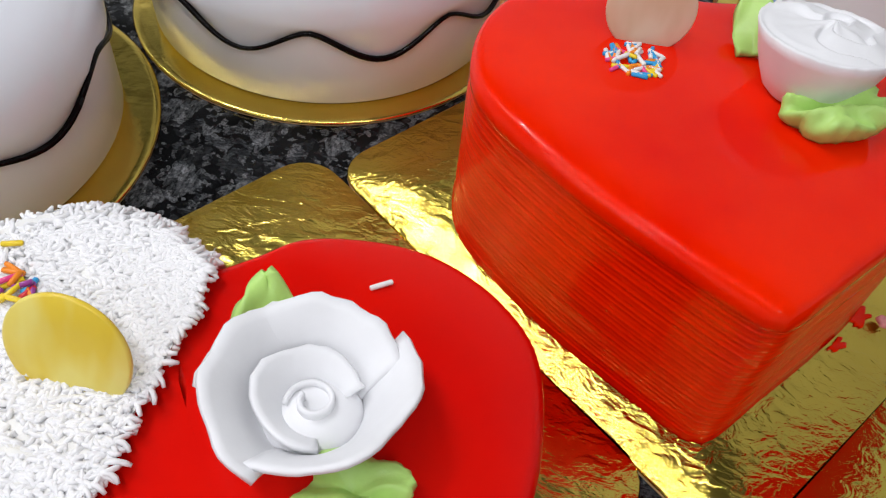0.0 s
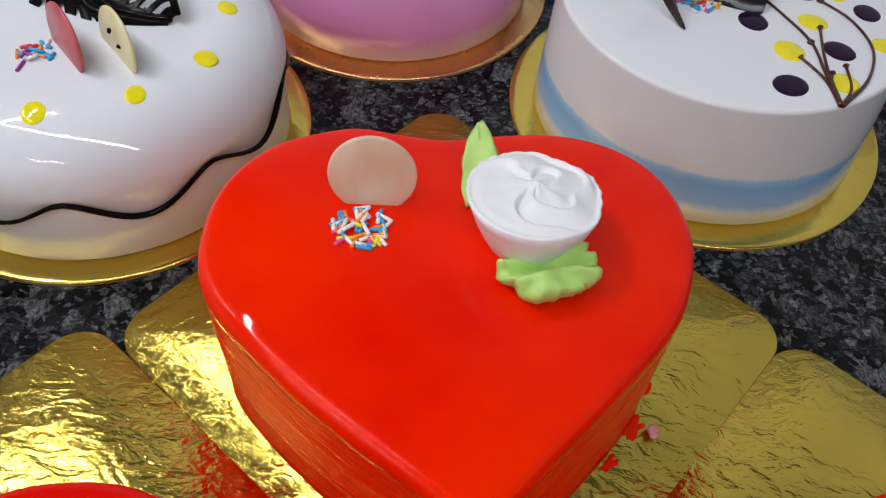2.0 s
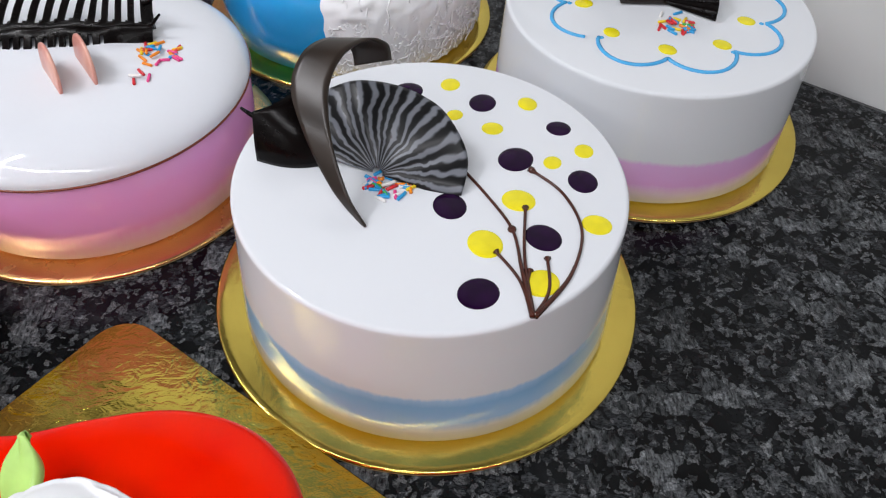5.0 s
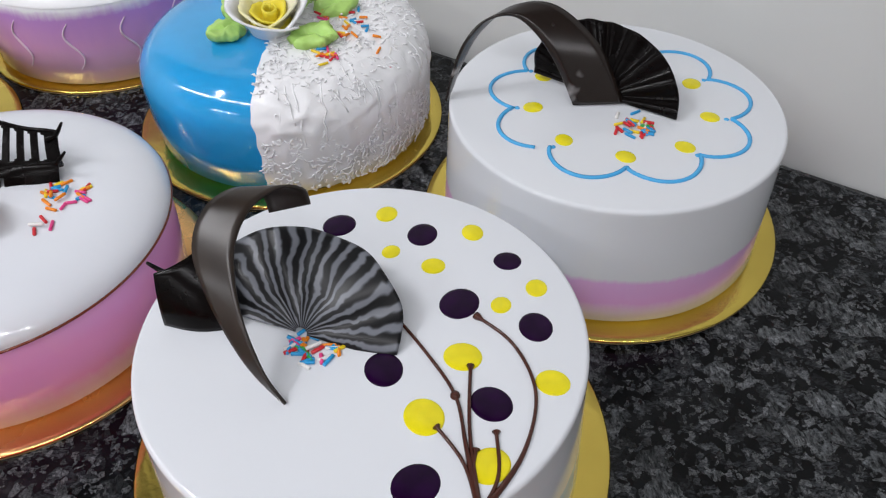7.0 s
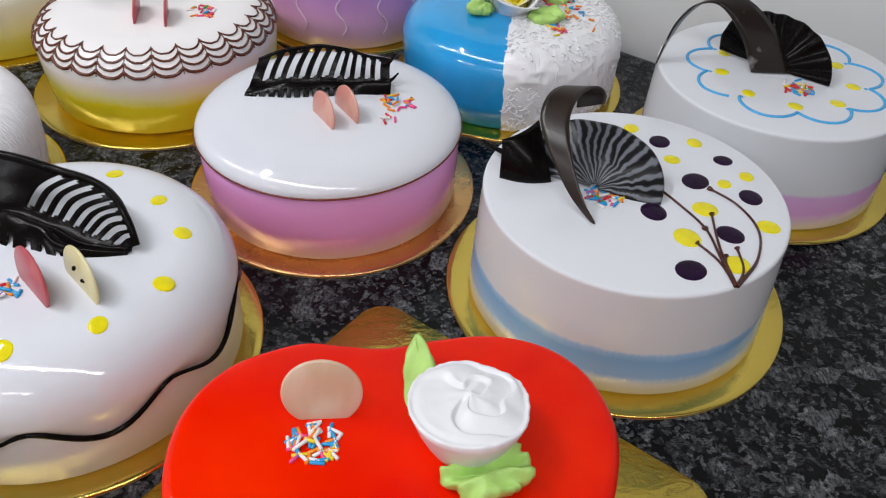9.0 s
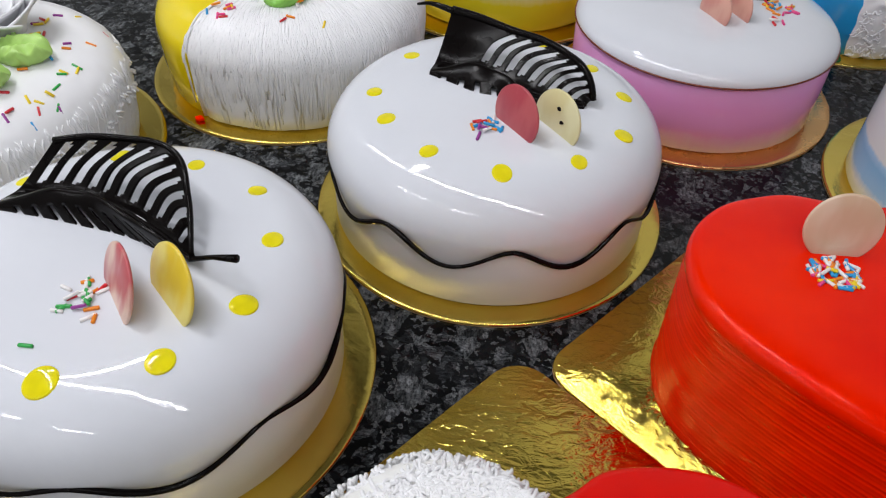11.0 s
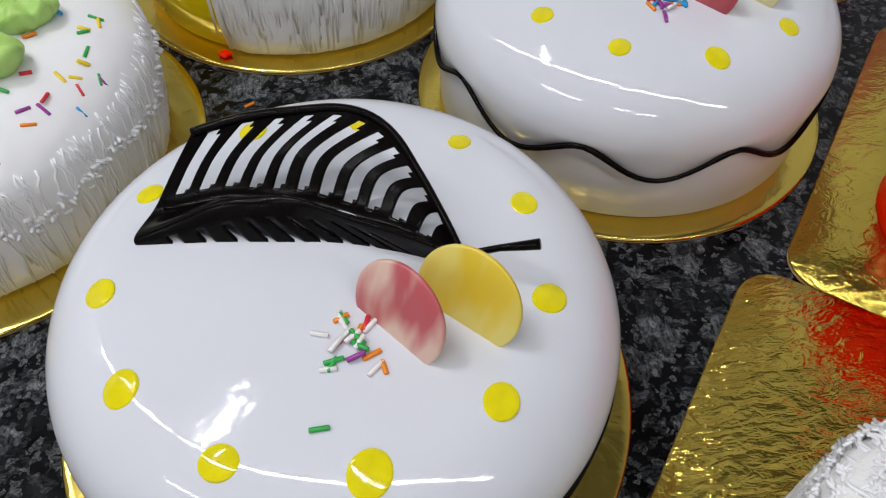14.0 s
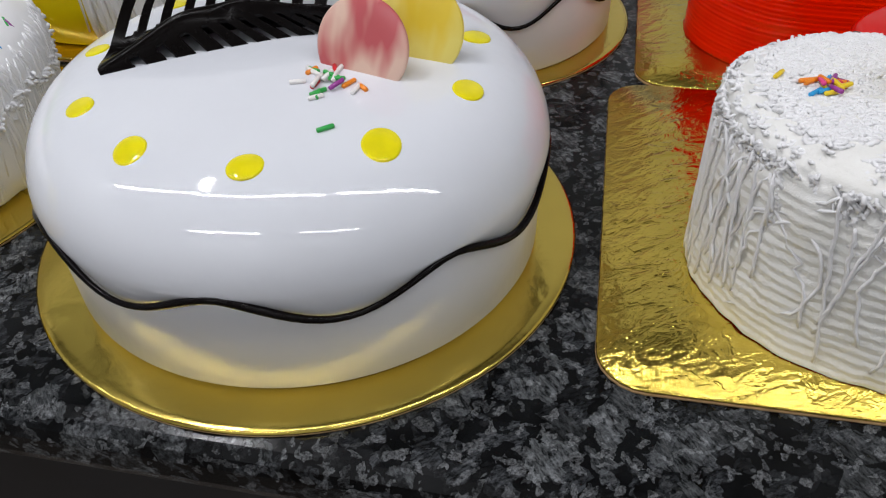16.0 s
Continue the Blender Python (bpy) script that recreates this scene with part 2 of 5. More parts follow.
EDGE, BACK = 0.296, 1.405
setting("counter", box(4.6, BACK - EDGE, 0.035, 0.012), GRANITE, at_place(0.2, (EDGE + BACK) / 2, -0.0175), "polished black granite counter top with grey crystals", "counter")
setting("counter_base", box(4.5, BACK - EDGE - 0.06, 0.84), CABINET, at_place(0.2, (EDGE + BACK) / 2 + 0.03, -0.457), "dark laminate front under the counter", "cabinet")
setting("wall_back", box(5.4, 0.12, 2.68), PAINT, at_place(0.2, BACK + 0.06, 0.43), "plain off-white painted wall behind the counter", "wall")
setting("wall_front", box(5.4, 0.12, 2.68), PAINT, at_place(0.2, -2.06, 0.43), "plain off-white painted wall", "wall")
setting("wall_side_a", box(0.12, 3.4, 2.68), PAINT, at_place(-2.56, -0.3, 0.43), "plain off-white painted wall", "wall")
setting("wall_side_b", box(0.12, 3.4, 2.68), PAINT, at_place(2.96, -0.3, 0.43), "plain off-white painted wall", "wall")
setting("floor", box(5.4, 3.4, 0.06), TILE, at_place(0.2, -0.3, -0.91), "brown tiled shop floor", "floor")
setting("ceiling", box(5.4, 3.4, 0.06), CEIL, at_place(0.2, -0.3, CEILING + 0.03), "unseen grey ceiling, toned down to dim reflections", "ceiling")
# unseen housings added to every lamp, the front fill pair included
for u, n, watts, long, turn in TUBES:
    lampcase = thing("tube_light", at_place(u, n, CEILING) @ pose(0, 0, 0, 0, 0, turn), "unseen white enamelled ceiling batten added to a tube lamp", "ceiling light", "ceiling tubes")
    case = part("batten", box(long + 0.07, 0.07, 0.05, 0.004), METAL, lampcase, smooth=False)
    case.location.z = -0.0252


# ---- boards ----
def round_board(c, r, mat, label, z=0.0):
    ob = thing("cake_board", pose(c[0], c[1], z), label, "cake board", "round cake boards")
    part("board_edge", lathe([(r * 0.5, 0), (r, 0), (r + 0.0002, 0.0011)], 96, True), CARD_EDGE, ob, "brown card edge")
    part("foil", lathe([(r + 0.0002, 0.0011), (r + 0.0003, 0.0022), (r - 0.0012, 0.003), (r - 0.005, 0.0029), (r * 0.5, 0.0029)], 96), mat, ob)
    return ob


def square_board(c, long, wide, turn, label, mat):
    ob = thing("cake_board", pose(c[0], c[1], 0, 0, 0, turn), label, "cake board", "square cake boards")
    h, w, r = long / 2, wide / 2, 0.022
    outline = [(sx * (h - r) + r * math.cos(math.radians(a + k * 15)), sy * (w - r) + r * math.sin(math.radians(a + k * 15)))
               for sx, sy, a in ((1, 1, 0), (-1, 1, 90), (-1, -1, 180), (1, -1, 270)) for k in range(7)]
    part("board_edge", slab(outline, 0.0, 0.0014, 0.0003), CARD_EDGE, ob, "brown card edge")
    part("foil", slab(outline, 0.0014, 0.0034, 0.0008), mat, ob)
    return ob


BOARD = 0.0031
A, B, C, D, E = (-0.026, 0.577), (0.161, 0.775), (0.328, 0.979), (0.5635, 0.848), (0.735, 1.027)
F, G, H, J, K = (0.133, 1.163), (0.503, 1.182), (-0.250, 0.757), (-0.045, 0.947), (0.318, 1.348)
L, M = (-0.095, 1.295), (0.115, 1.502)
boards = []
for c, r, mat, label in ((A, 0.138, GOLD_ROUND, "round gold card under a white glazed cake"), (B, 0.132, GOLD_ROUND, "round gold card under a white dotted cake"),
                         (C, 0.129, GOLD_COPPER, "round coppery gold card under a pink cake"), (D, 0.134, GOLD_ROUND, "round gold card under a white and blue cake"),
                         (E, 0.129, GOLD_ROUND, "round gold card close to the wall"), (F, 0.138, GOLD_ROUND, "round gold card under a yellow cake"),
                         (G, 0.129, GOLD_ROUND, "round gold card under a blue cake"), (H, 0.142, GOLD_ROUND, "round gold card under a yellow and white cake"),
                         (J, 0.133, GOLD_ROUND, "round gold card with shredded cream hanging over it"), (K, 0.119, GOLD_ROUND, "round gold card under a purple cake"),
                         (L, 0.124, GOLD_ROUND, "round gold card under a pale yellow cake"), (M, 0.130, GOLD_ROUND, "round gold card against the wall")):
    boards.append(round_board(c, r, mat, label, 0.0033 if c is E else 0.0))   # the board by the wall lies over its neighbour
tab = [(0.012 * math.cos(a), 0.012 * math.sin(a)) for a in (math.radians(15 * k) for k in range(-6, 7))] + [(-0.03, 0.012), (-0.03, -0.012)]
pull = part("pull_tab", slab(tab, 0.0008, 0.0026, 0.0004), GOLD_ROUND, boards[0], "small rounded pull tab")
pull.matrix_local = pose(0.0305, 0.142, 0, 0, 0, 78)
square_board((0.4045, 0.6335), 0.281, 0.270, -37.9, "square crumpled gold foil board under a red heart cake", GOLD_FINE)
square_board((0.2211, 0.4415), 0.256, 0.260, -36.9, "square crumpled gold foil board under a two-tone heart cake", GOLD_FOIL)
square_board((0.6155, 0.4585), 0.270, 0.280, -38.4, "square crumpled gold foil board at the end of the row", GOLD_FINE)


# ---- cakes ----
def arc(cx, cz, rx, rz, a0, a1, n=10):
    return [(cx + rx * math.cos(math.radians(a0 + (a1 - a0) * k / n)), cz + rz * math.sin(math.radians(a0 + (a1 - a0) * k / n))) for k in range(n + 1)]


def cake(name, c, label, turn=0.0, z=BOARD):
    return thing(name, pose(c[0], c[1], z, 0, 0, turn), label, "cake", "cakes on the counter")


def profile_height(profile, r):
    """The height of the upper side of a profile at radius r, and its slope."""
    best = profile[-1]
    for a, b in zip(profile, profile[1:]):
        if b[0] <= r <= a[0]:
            k = (a[0] - r) / max(1e-9, a[0] - b[0])
            return a[1] + (b[1] - a[1]) * k, (b[1] - a[1]) / max(1e-9, a[0] - b[0])
    return best[1], 0.0


HEART = [(-0.1185, 0.010), (-0.112, 0.036), (-0.097, 0.056), (-0.078, 0.067), (-0.058, 0.0735), (-0.036, 0.0718), (-0.012, 0.0708), (0.018, 0.0775), (0.046, 0.081), (0.070, 0.077),
         (0.090, 0.0655), (0.104, 0.046), (0.1105, 0.017), (0.106, -0.011), (0.095, -0.036), (0.071, -0.067), (0.045, -0.097), (0.025, -0.1205), (0.015, -0.1255), (0.003, -0.1215),
         (-0.036, -0.0975), (-0.068, -0.075), (-0.101, -0.046), (-0.115, -0.022)]


HEART_TWO = [(-0.117, 0.030), (-0.108, 0.066), (-0.080, 0.091), (-0.048, 0.093), (-0.026, 0.082), (-0.012, 0.090), (0.002, 0.103), (0.020, 0.109), (0.043, 0.1105), (0.062, 0.106), (0.081, 0.095),
             (0.096, 0.078), (0.1025, 0.052), (0.102, 0.020), (0.090, -0.030), (0.056, -0.083), (0.030, -0.117), (0.021, -0.123), (0.011, -0.120), (-0.038, -0.083), (-0.090, -0.030), (-0.111, 0.002)]
TALL, LOW = 0.1016, 0.090      # the two heights of heart cakes


def heart_rings(profile, form):
    """profile: (inset, height); the outline draws in towards the middle."""
    pts = spline([(x, y, 0) for x, y in form], 8, True)
    return [[(p.x * (1 - inset / p.length), p.y * (1 - inset / p.length), z) for p in pts] for inset, z in profile]


def heart_cake(c, label, form=HEART, h=TALL, glaze=RED_TOP):
    """A heart with a combed side and a poured top that rolls over the rim."""
    ob = cake("heart_cake", c, label)
    side, z, k = [(0.002, 0.0), (-0.0012, 0.0012)], 0.003, 0
    while z < h - 0.0125:
        side += [(0.0003 + 0.0002 * math.sin(1.7 * k), z), (-0.0004 + 0.0002 * math.sin(2.3 * k), z + 0.0012), (-0.0003 + 0.0002 * math.sin(2.9 * k), z + 0.0022)]
        z, k = z + 0.0031, k + 1
    side += [(0.0004, z), (0.003, z + 0.002)]
    top = [(0.0002, z - 0.0014), (-0.0006, z - 0.0006), (-0.0006, z + 0.0012)]
    rise = h - z - 0.0012
    top += [(-0.0006 + 0.0075 * (1 - math.cos(math.radians(a))), z + 0.0012 + (rise - 0.0022) * math.sin(math.radians(a))) for a in range(9, 84, 9)]
    top += [(0.0095, h - 0.0017), (0.014, h - 0.0011), (0.022, h - 0.0006), (0.034, h - 0.0002), (0.050, h), (0.060, h)]
    part("cake_side", rings(heart_rings(side, form), cap_last=False), RED_SIDE, ob, "combed glossy red side")
    part("cake_top", rings(heart_rings(top, form)), glaze, ob, "smooth mirror-like red glaze")
    return ob


def flat_cake(name, c, r0, r1, h, mat, label, z=BOARD):
    """A straight-sided cake with a nearly sharp rim."""
    ob = cake(name, c, label, 0.0, z)
    part("cake_body", lathe([(r0 - 0.003, 0), (r0, 0.002)] + [(r0 + (r1 - r0) * k / 6, 0.003 + (h - 0.008) * k / 6) for k in range(1, 7)]
                            + arc(r1 - 0.0026, h - 0.0026, 0.0026, 0.0026, 5, 90, 5) + [(r1 * 0.6, h), (r1 * 0.2, h)], 128), mat, ob)
    return ob


def dome_profile(r, low, shoulder, rise, crown):
    """The outline of a cake with a round shoulder: straight up to low, then over to a slightly domed top."""
    return [(r - 0.001, low * 0.6), (r, low * 0.85)] + arc(r - shoulder, low, shoulder, rise, 0, 88, 14) + [((r - shoulder) * k, low + rise + crown * (1 - k * k)) for k in (0.85, 0.6, 0.35, 0.12)]


DOME_A = dome_profile(0.1215, 0.056, 0.042, 0.040, 0.0035)
DOME_B = dome_profile(0.121, 0.056, 0.042, 0.038, 0.0035)


def draped_cake(name, c, r, dome, waves, phase, mean, swing, label):
    """A glazed cake whose poured coat ends in a waved hem drawn with a chocolate line."""
    ob = cake(name, c, label)
    n = 144
    part("cake_base", lathe([(r - 0.006, 0), (r - 0.0035, 0.003), (r - 0.003, 0.04), (r - 0.004, 0.066)], 128), SATIN, ob, "satin white lower coat")
    loops = []

    def hem(a):
        s = math.cos(waves * (a - math.radians(phase)))
        return mean + swing * (-(abs((s + 1) / 2) ** 0.8) * 2 + 1) + 0.002 * math.sin(2 * a + 1) + 0.0015 * math.sin(3 * a)
    angles = [2 * math.pi * i / n for i in range(n)]
    loops.append([((r - 0.003) * math.cos(a), (r - 0.003) * math.sin(a), hem(a) - 0.0008) for a in angles])
    for k in range(1, 9):
        g = r - 0.003 * (1 - k / 8) ** 2
        loops.append([(g * math.cos(a), g * math.sin(a), hem(a) + (0.0575 - hem(a)) * (k / 8)) for a in angles])
    for q, z in dome[2:]:
        if z > 0.0585:
            loops.append([(q * math.cos(a), q * math.sin(a), z) for a in angles])
    part("glaze", rings(loops), WHITE, ob, "poured mirror-like white glaze")
    line = [((r - 0.0005) * math.cos(a), (r - 0.0005) * math.sin(a), hem(a) + 0.0005) for a in angles]
    part("chocolate_line", tube(line + line[:1], lambda t: 0.0016 + 0.0003 * math.sin(40 * t), 8), CHOC, ob, "thin waved dark chocolate line")
    return ob


cake_a = draped_cake("white_cake", A, 0.1215, DOME_A, 8, -101, 0.049, 0.007, "glossy white round cake with yellow dots and a waved chocolate line")
cake_b = draped_cake("white_cake", B, 0.121, DOME_B, 9, -98, 0.045, 0.009, "glossy white round cake with yellow dots, chocolate line and red disc")
heart_red = heart_cake((0.400, 0.618), "glossy red heart-shaped cake with a white cream rose")

MAT_D = banded("blue_banded_glaze", [(0.0, (0.80, 0.80, 0.74)), (0.011, (0.78, 0.80, 0.80)), (0.018, (0.33, 0.52, 0.76)), (0.033, (0.24, 0.45, 0.72)), (0.0385, (0.36, 0.56, 0.80)), (0.041, (0.69, 0.71, 0.745))], 0.1)
MAT_E = banded("pink_banded_glaze", [(0.0, (0.80, 0.78, 0.74)), (0.010, (0.78, 0.62, 0.76)), (0.018, (0.72, 0.38, 0.68)), (0.034, (0.72, 0.42, 0.72)), (0.038, (0.69, 0.71, 0.74))], 0.1)
cake_d = flat_cake("white_cake", D, 0.116, 0.111, 0.0925, MAT_D, "white round cake with a blue band, purple and yellow dots")
cake_e = flat_cake("white_cake", E, 0.114, 0.111, 0.0925, MAT_E, "white round cake with a pink band and blue scalloped line", BOARD + 0.0033)

MAT_C = banded("pink_glaze", [(0.0, (0.82, 0.68, 0.66)), (0.006, (0.82, 0.60, 0.68)), (0.020, (0.84, 0.34, 0.62)), (0.045, (0.80, 0.32, 0.64)), (0.07, (0.78, 0.40, 0.72))], 0.1, streak=0.10)
cake_c = cake("pink_cake", C, "round cake with a pink side and a domed glossy white top")
part("cake_body", lathe([(0.108, 0), (0.111, 0.002), (0.1125, 0.03), (0.113, 0.064), (0.112, 0.066)], 128), MAT_C, cake_c, "smooth pink glazed side")
DOME_C = [(0.1145, 0.0655)] + arc(0.066, 0.0665, 0.0485, 0.0185, 0, 88, 12) + [(0.05, 0.0862), (0.03, 0.0872), (0.01, 0.0876)]
part("cake_top", lathe(DOME_C, 128), WHITE, cake_c, "domed mirror-like white glaze")
BROWN = plain("brown_glaze_line", (0.16, 0.03, 0.012), 0.25)
part("glaze_line", tube([(0.1146 * math.cos(a), 0.1146 * math.sin(a), 0.0655) for a in (2 * math.pi * i / 120 for i in range(121))], 0.0009, 6), BROWN, cake_c, "thin brown line")


def soft_cake(name, c, r, low, shoulder, rise, mat, label):
    ob = cake(name, c, label)
    prof = [(r - 0.008, 0), (r - 0.004, 0.003), (r - 0.001, low * 0.5)] + dome_profile(r, low, shoulder, rise, 0.004)[1:]
    part("cake_body", lathe(prof, 128), mat, ob)
    return ob, prof


MAT_F = banded("yellow_glaze", [(0.0, (0.80, 0.62, 0.05)), (0.012, (0.80, 0.68, 0.03)), (0.032, (0.78, 0.66, 0.02)), (0.042, (0.80, 0.74, 0.35)), (0.052, (0.80, 0.70, 0.62)), (0.06, (0.82, 0.80, 0.79))], 0.1, streak=0.08)
cake_f, PROF_F = soft_cake("yellow_cake", F, 0.120, 0.062, 0.040, 0.026, MAT_F, "yellow and white round cake with feathered chocolate chevrons")
MAT_G = plain("blue_glaze", (0.022, 0.34, 0.72), 0.1, 0.5, grain=10, vary=0.2, relief=0.03, coat=0.4)
cake_g, PROF_G = soft_cake("blue_cake", G, 0.116, 0.055, 0.045, 0.034, MAT_G, "half blue glazed, half shredded white cream round cake")
MAT_H = plain("yellow_glaze_plain", (0.80, 0.64, 0.005), 0.1, 0.5, grain=10, vary=0.08, relief=0.03, coat=0.4)
cake_h, PROF_H = soft_cake("yellow_cake", H, 0.122, 0.055, 0.050, 0.036, MAT_H, "half yellow glazed, half white cream round cake with roses")
cake_j, PROF_J = soft_cake("yellow_cake", J, 0.120, 0.055, 0.045, 0.036, MAT_H, "half yellow glazed, half shredded white cream cake with leaves")
MAT_K = banded("purple_glaze", [(0.0, (0.80, 0.64, 0.56)), (0.010, (0.80, 0.52, 0.66)), (0.040, (0.72, 0.38, 0.67)), (0.068, (0.54, 0.28, 0.66)), (0.076, (0.80, 0.80, 0.82))], 0.1, streak=0.10)
cake_k, PROF_K = soft_cake("purple_cake", K, 0.114, 0.072, 0.020, 0.016, MAT_K, "pink and purple round cake with raised white squiggles")
MAT_L = banded("pale_yellow_glaze", [(0.0, (0.80, 0.68, 0.10)), (0.02, (0.80, 0.70, 0.15)), (0.05, (0.80, 0.72, 0.55)), (0.08, (0.82, 0.78, 0.74))], 0.1, streak=0.10)
cake_l, PROF_L = soft_cake("yellow_cake", L, 0.116, 0.06, 0.03, 0.026, MAT_L, "pale yellow and cream round cake at the back")
cake_m, PROF_M = soft_cake("yellow_cake", M, 0.112, 0.06, 0.03, 0.026, MAT_L, "pale yellow round cake standing against the wall")
heart_two = heart_cake((0.236, 0.388), "heart-shaped cake, half red glaze and half shredded cream", HEART_TWO, LOW, DEEP_RED)
heart_end = heart_cake((0.640, 0.448), "glossy red heart-shaped cake at the end of the row")


# ---- decorations ----
def sheet(fn, ns, nv, thick, keep=None):
    """A thin plate with thickness over fn(s, v), s and v from 0 to 1; keep(s, v) tells which cells stay."""
    pts = [[Vector(fn(i / ns, j / nv)) for j in range(nv + 1)] for i in range(ns + 1)]
    bm = bmesh.new()
    uv = bm.loops.layers.uv.new("span")
    up, down = {}, {}
    cells = {(i, j) for i in range(ns) for j in range(nv) if keep is None or keep((i + 0.5) / ns, (j + 0.5) / nv)}
    for i, j in sorted({(i + a, j + b) for i, j in cells for a in (0, 1) for b in (0, 1)}):
        d = (pts[min(i + 1, ns)][j] - pts[max(i - 1, 0)][j]).cross(pts[i][min(j + 1, nv)] - pts[i][max(j - 1, 0)])
        d = d.normalized() * (thick / 2) if d.length > 1e-12 else Vector((0, 0, thick / 2))
        up[i, j], down[i, j] = bm.verts.new(pts[i][j] + d), bm.verts.new(pts[i][j] - d)
    for i, j in sorted(cells):
        q = [(i, j), (i + 1, j), (i + 1, j + 1), (i, j + 1)]
        for face, keys in ((bm.faces.new([up[k] for k in q]), q), (bm.faces.new([down[k] for k in reversed(q)]), q[::-1])):
            for corner, k in zip(face.loops, keys):
                corner[uv].uv = (k[0] / ns, k[1] / nv)
        for a, b, near in ((q[0], q[1], (i, j - 1)), (q[1], q[2], (i + 1, j)), (q[2], q[3], (i, j + 1)), (q[3], q[0], (i - 1, j))):
            if near not in cells:
                bm.faces.new((up[b], up[a], down[a], down[b]))
    return bm


def lerp_path(points):
    ps = spline(points, 12)

    def at(t):
        k = max(0.0, min(1.0, t)) * (len(ps) - 1)
        i = min(int(k), len(ps) - 2)
        return ps[i].lerp(ps[i + 1], k - i)
    return at


def droplet(r, h=0.0008):
    return lathe([(r, -0.0006), (r * 0.97, h * 0.12), (r * 0.86, h * 0.45), (r * 0.66, h * 0.78), (r * 0.4, h * 0.95), (r * 0.1, h)], 28)


def on_top(profile, x, y):
    """The pose of something lying on a turned top at x, y."""
    r = math.hypot(x, y)
    z, slope = profile_height(profile, r)
    n = Vector((x / max(r, 1e-6) * slope, y / max(r, 1e-6) * slope, 1)).normalized()
    return Matrix.Translation((x, y, z)) @ n.to_track_quat("Z", "Y").to_matrix().to_4x4()


FLAT = [(0.12, 0.0925), (0.0, 0.0925)]
rng = random.Random(7)


def dot(parent, profile, x, y, r, mat, label=""):
    ob = part("dot", droplet(r * rng.uniform(0.94, 1.06)), mat, parent, label)
    ob.matrix_local = on_top(profile, x, y) @ pose(0, 0, 0, 0, 0, rng.uniform(0, 360)) @ Matrix.Diagonal((1.06, 0.95, 1, 1))
    return ob


SPRINKLE_COLOURS = {"red": (0.62, 0.02, 0.03), "orange": (0.85, 0.25, 0.01), "yellow": (0.85, 0.62, 0.02), "green": (0.03, 0.38, 0.07),
                    "blue": (0.02, 0.32, 0.66), "pink": (0.78, 0.06, 0.25), "white": (0.82, 0.8, 0.78), "violet": (0.30, 0.04, 0.28)}
SPRINKLE_MATS = {k: plain("sugar_" + k, c, 0.32, 0.5, grain=300, vary=0.1) for k, c in SPRINKLE_COLOURS.items()}
SPRINKLE_MESHES = {}


def sprinkle_mesh(colour):
    if colour not in SPRINKLE_MESHES:
        bm = tube([(-0.0036, 0, 0), (-0.0033, 0, 0), (0.0033, 0, 0), (0.0036, 0, 0)], lambda t: 0.0008 if t in (0, 1) else 0.00105, 6)
        me = bpy.data.meshes.new("sprinkle")
        bm.to_mesh(me)
        bm.free()
        me.polygons.foreach_set("use_smooth", [True] * len(me.polygons))
        me.materials.append(SPRINKLE_MATS[colour])
        SPRINKLE_MESHES[colour] = me
    return SPRINKLE_MESHES[colour]


def sprinkle(parent, m, colour, long=1.0):
    ob = new("sprinkle", sprinkle_mesh(colour))
    ob.parent = parent
    ob.matrix_local = m @ Matrix.Diagonal((long, 1, 1, 1))
    return ob


def sprinkles(parent, profile, x, y, spread, count, colours, seed):
    r = random.Random(seed)
    for k in range(count):
        a, d = r.uniform(0, 6.283), spread * math.sqrt(r.random())
        m = on_top(profile, x + d * math.cos(a), y + d * math.sin(a))
        layer = 0.0007 + (0.0015 if d < spread * 0.5 and r.random() < 0.5 else 0)
        sprinkle(parent, m @ pose(0, 0, layer, 0, r.uniform(-12, 12) if layer > 0.001 else 0, r.uniform(0, 360)), r.choice(colours), r.uniform(0.8, 1.15))


def disc(parent, p0, p1, z, r, mat, label, lean=0.0, name="chocolate_disc"):
    """A thin round plate stuck upright into the cake, its cut line from p0 to p1."""
    a, b = Vector((*p0, 0)), Vector((*p1, 0))
    mid, d = (a + b) / 2, (b - a)
    bm = rings([[(rr * math.cos(t), rr * math.sin(t), zz) for t in (2 * math.pi * i / 48 for i in range(48))]
                for rr, zz in ((r * 0.96, -0.0011), (r, -0.0006), (r, 0.0006), (r * 0.96, 0.0011), (r * 0.5, 0.0012))], cap_first=True)
    ob = part(name, bm, mat, parent, label)
    half = d.length / 2
    drop = math.sqrt(max(0.0, r * r - half * half))
    ob.matrix_local = Matrix.Translation((mid.x, mid.y, z + drop)) @ pose(0, 0, 0, 0, 0, math.degrees(math.atan2(d.y, d.x))) @ pose(0, 0, 0, 90 + lean)
    return ob


def two_tone(name, c0, c1, scale=45, lo=0.42, hi=0.55, rough=0.3):
    m, t, b = material(name, rough, 0, 0.45)
    f = noise_tex(t, coords(t, (scale, scale * 0.35, scale)), 1.0, 3, 0.5)
    t.links.new(ramp(t, f, [(lo, c0), (hi, c1)]), b.inputs["Base Color"])
    bump(t, b, noise_tex(t, coords(t), 180, 3), 0.15, 0.0004)
    return m


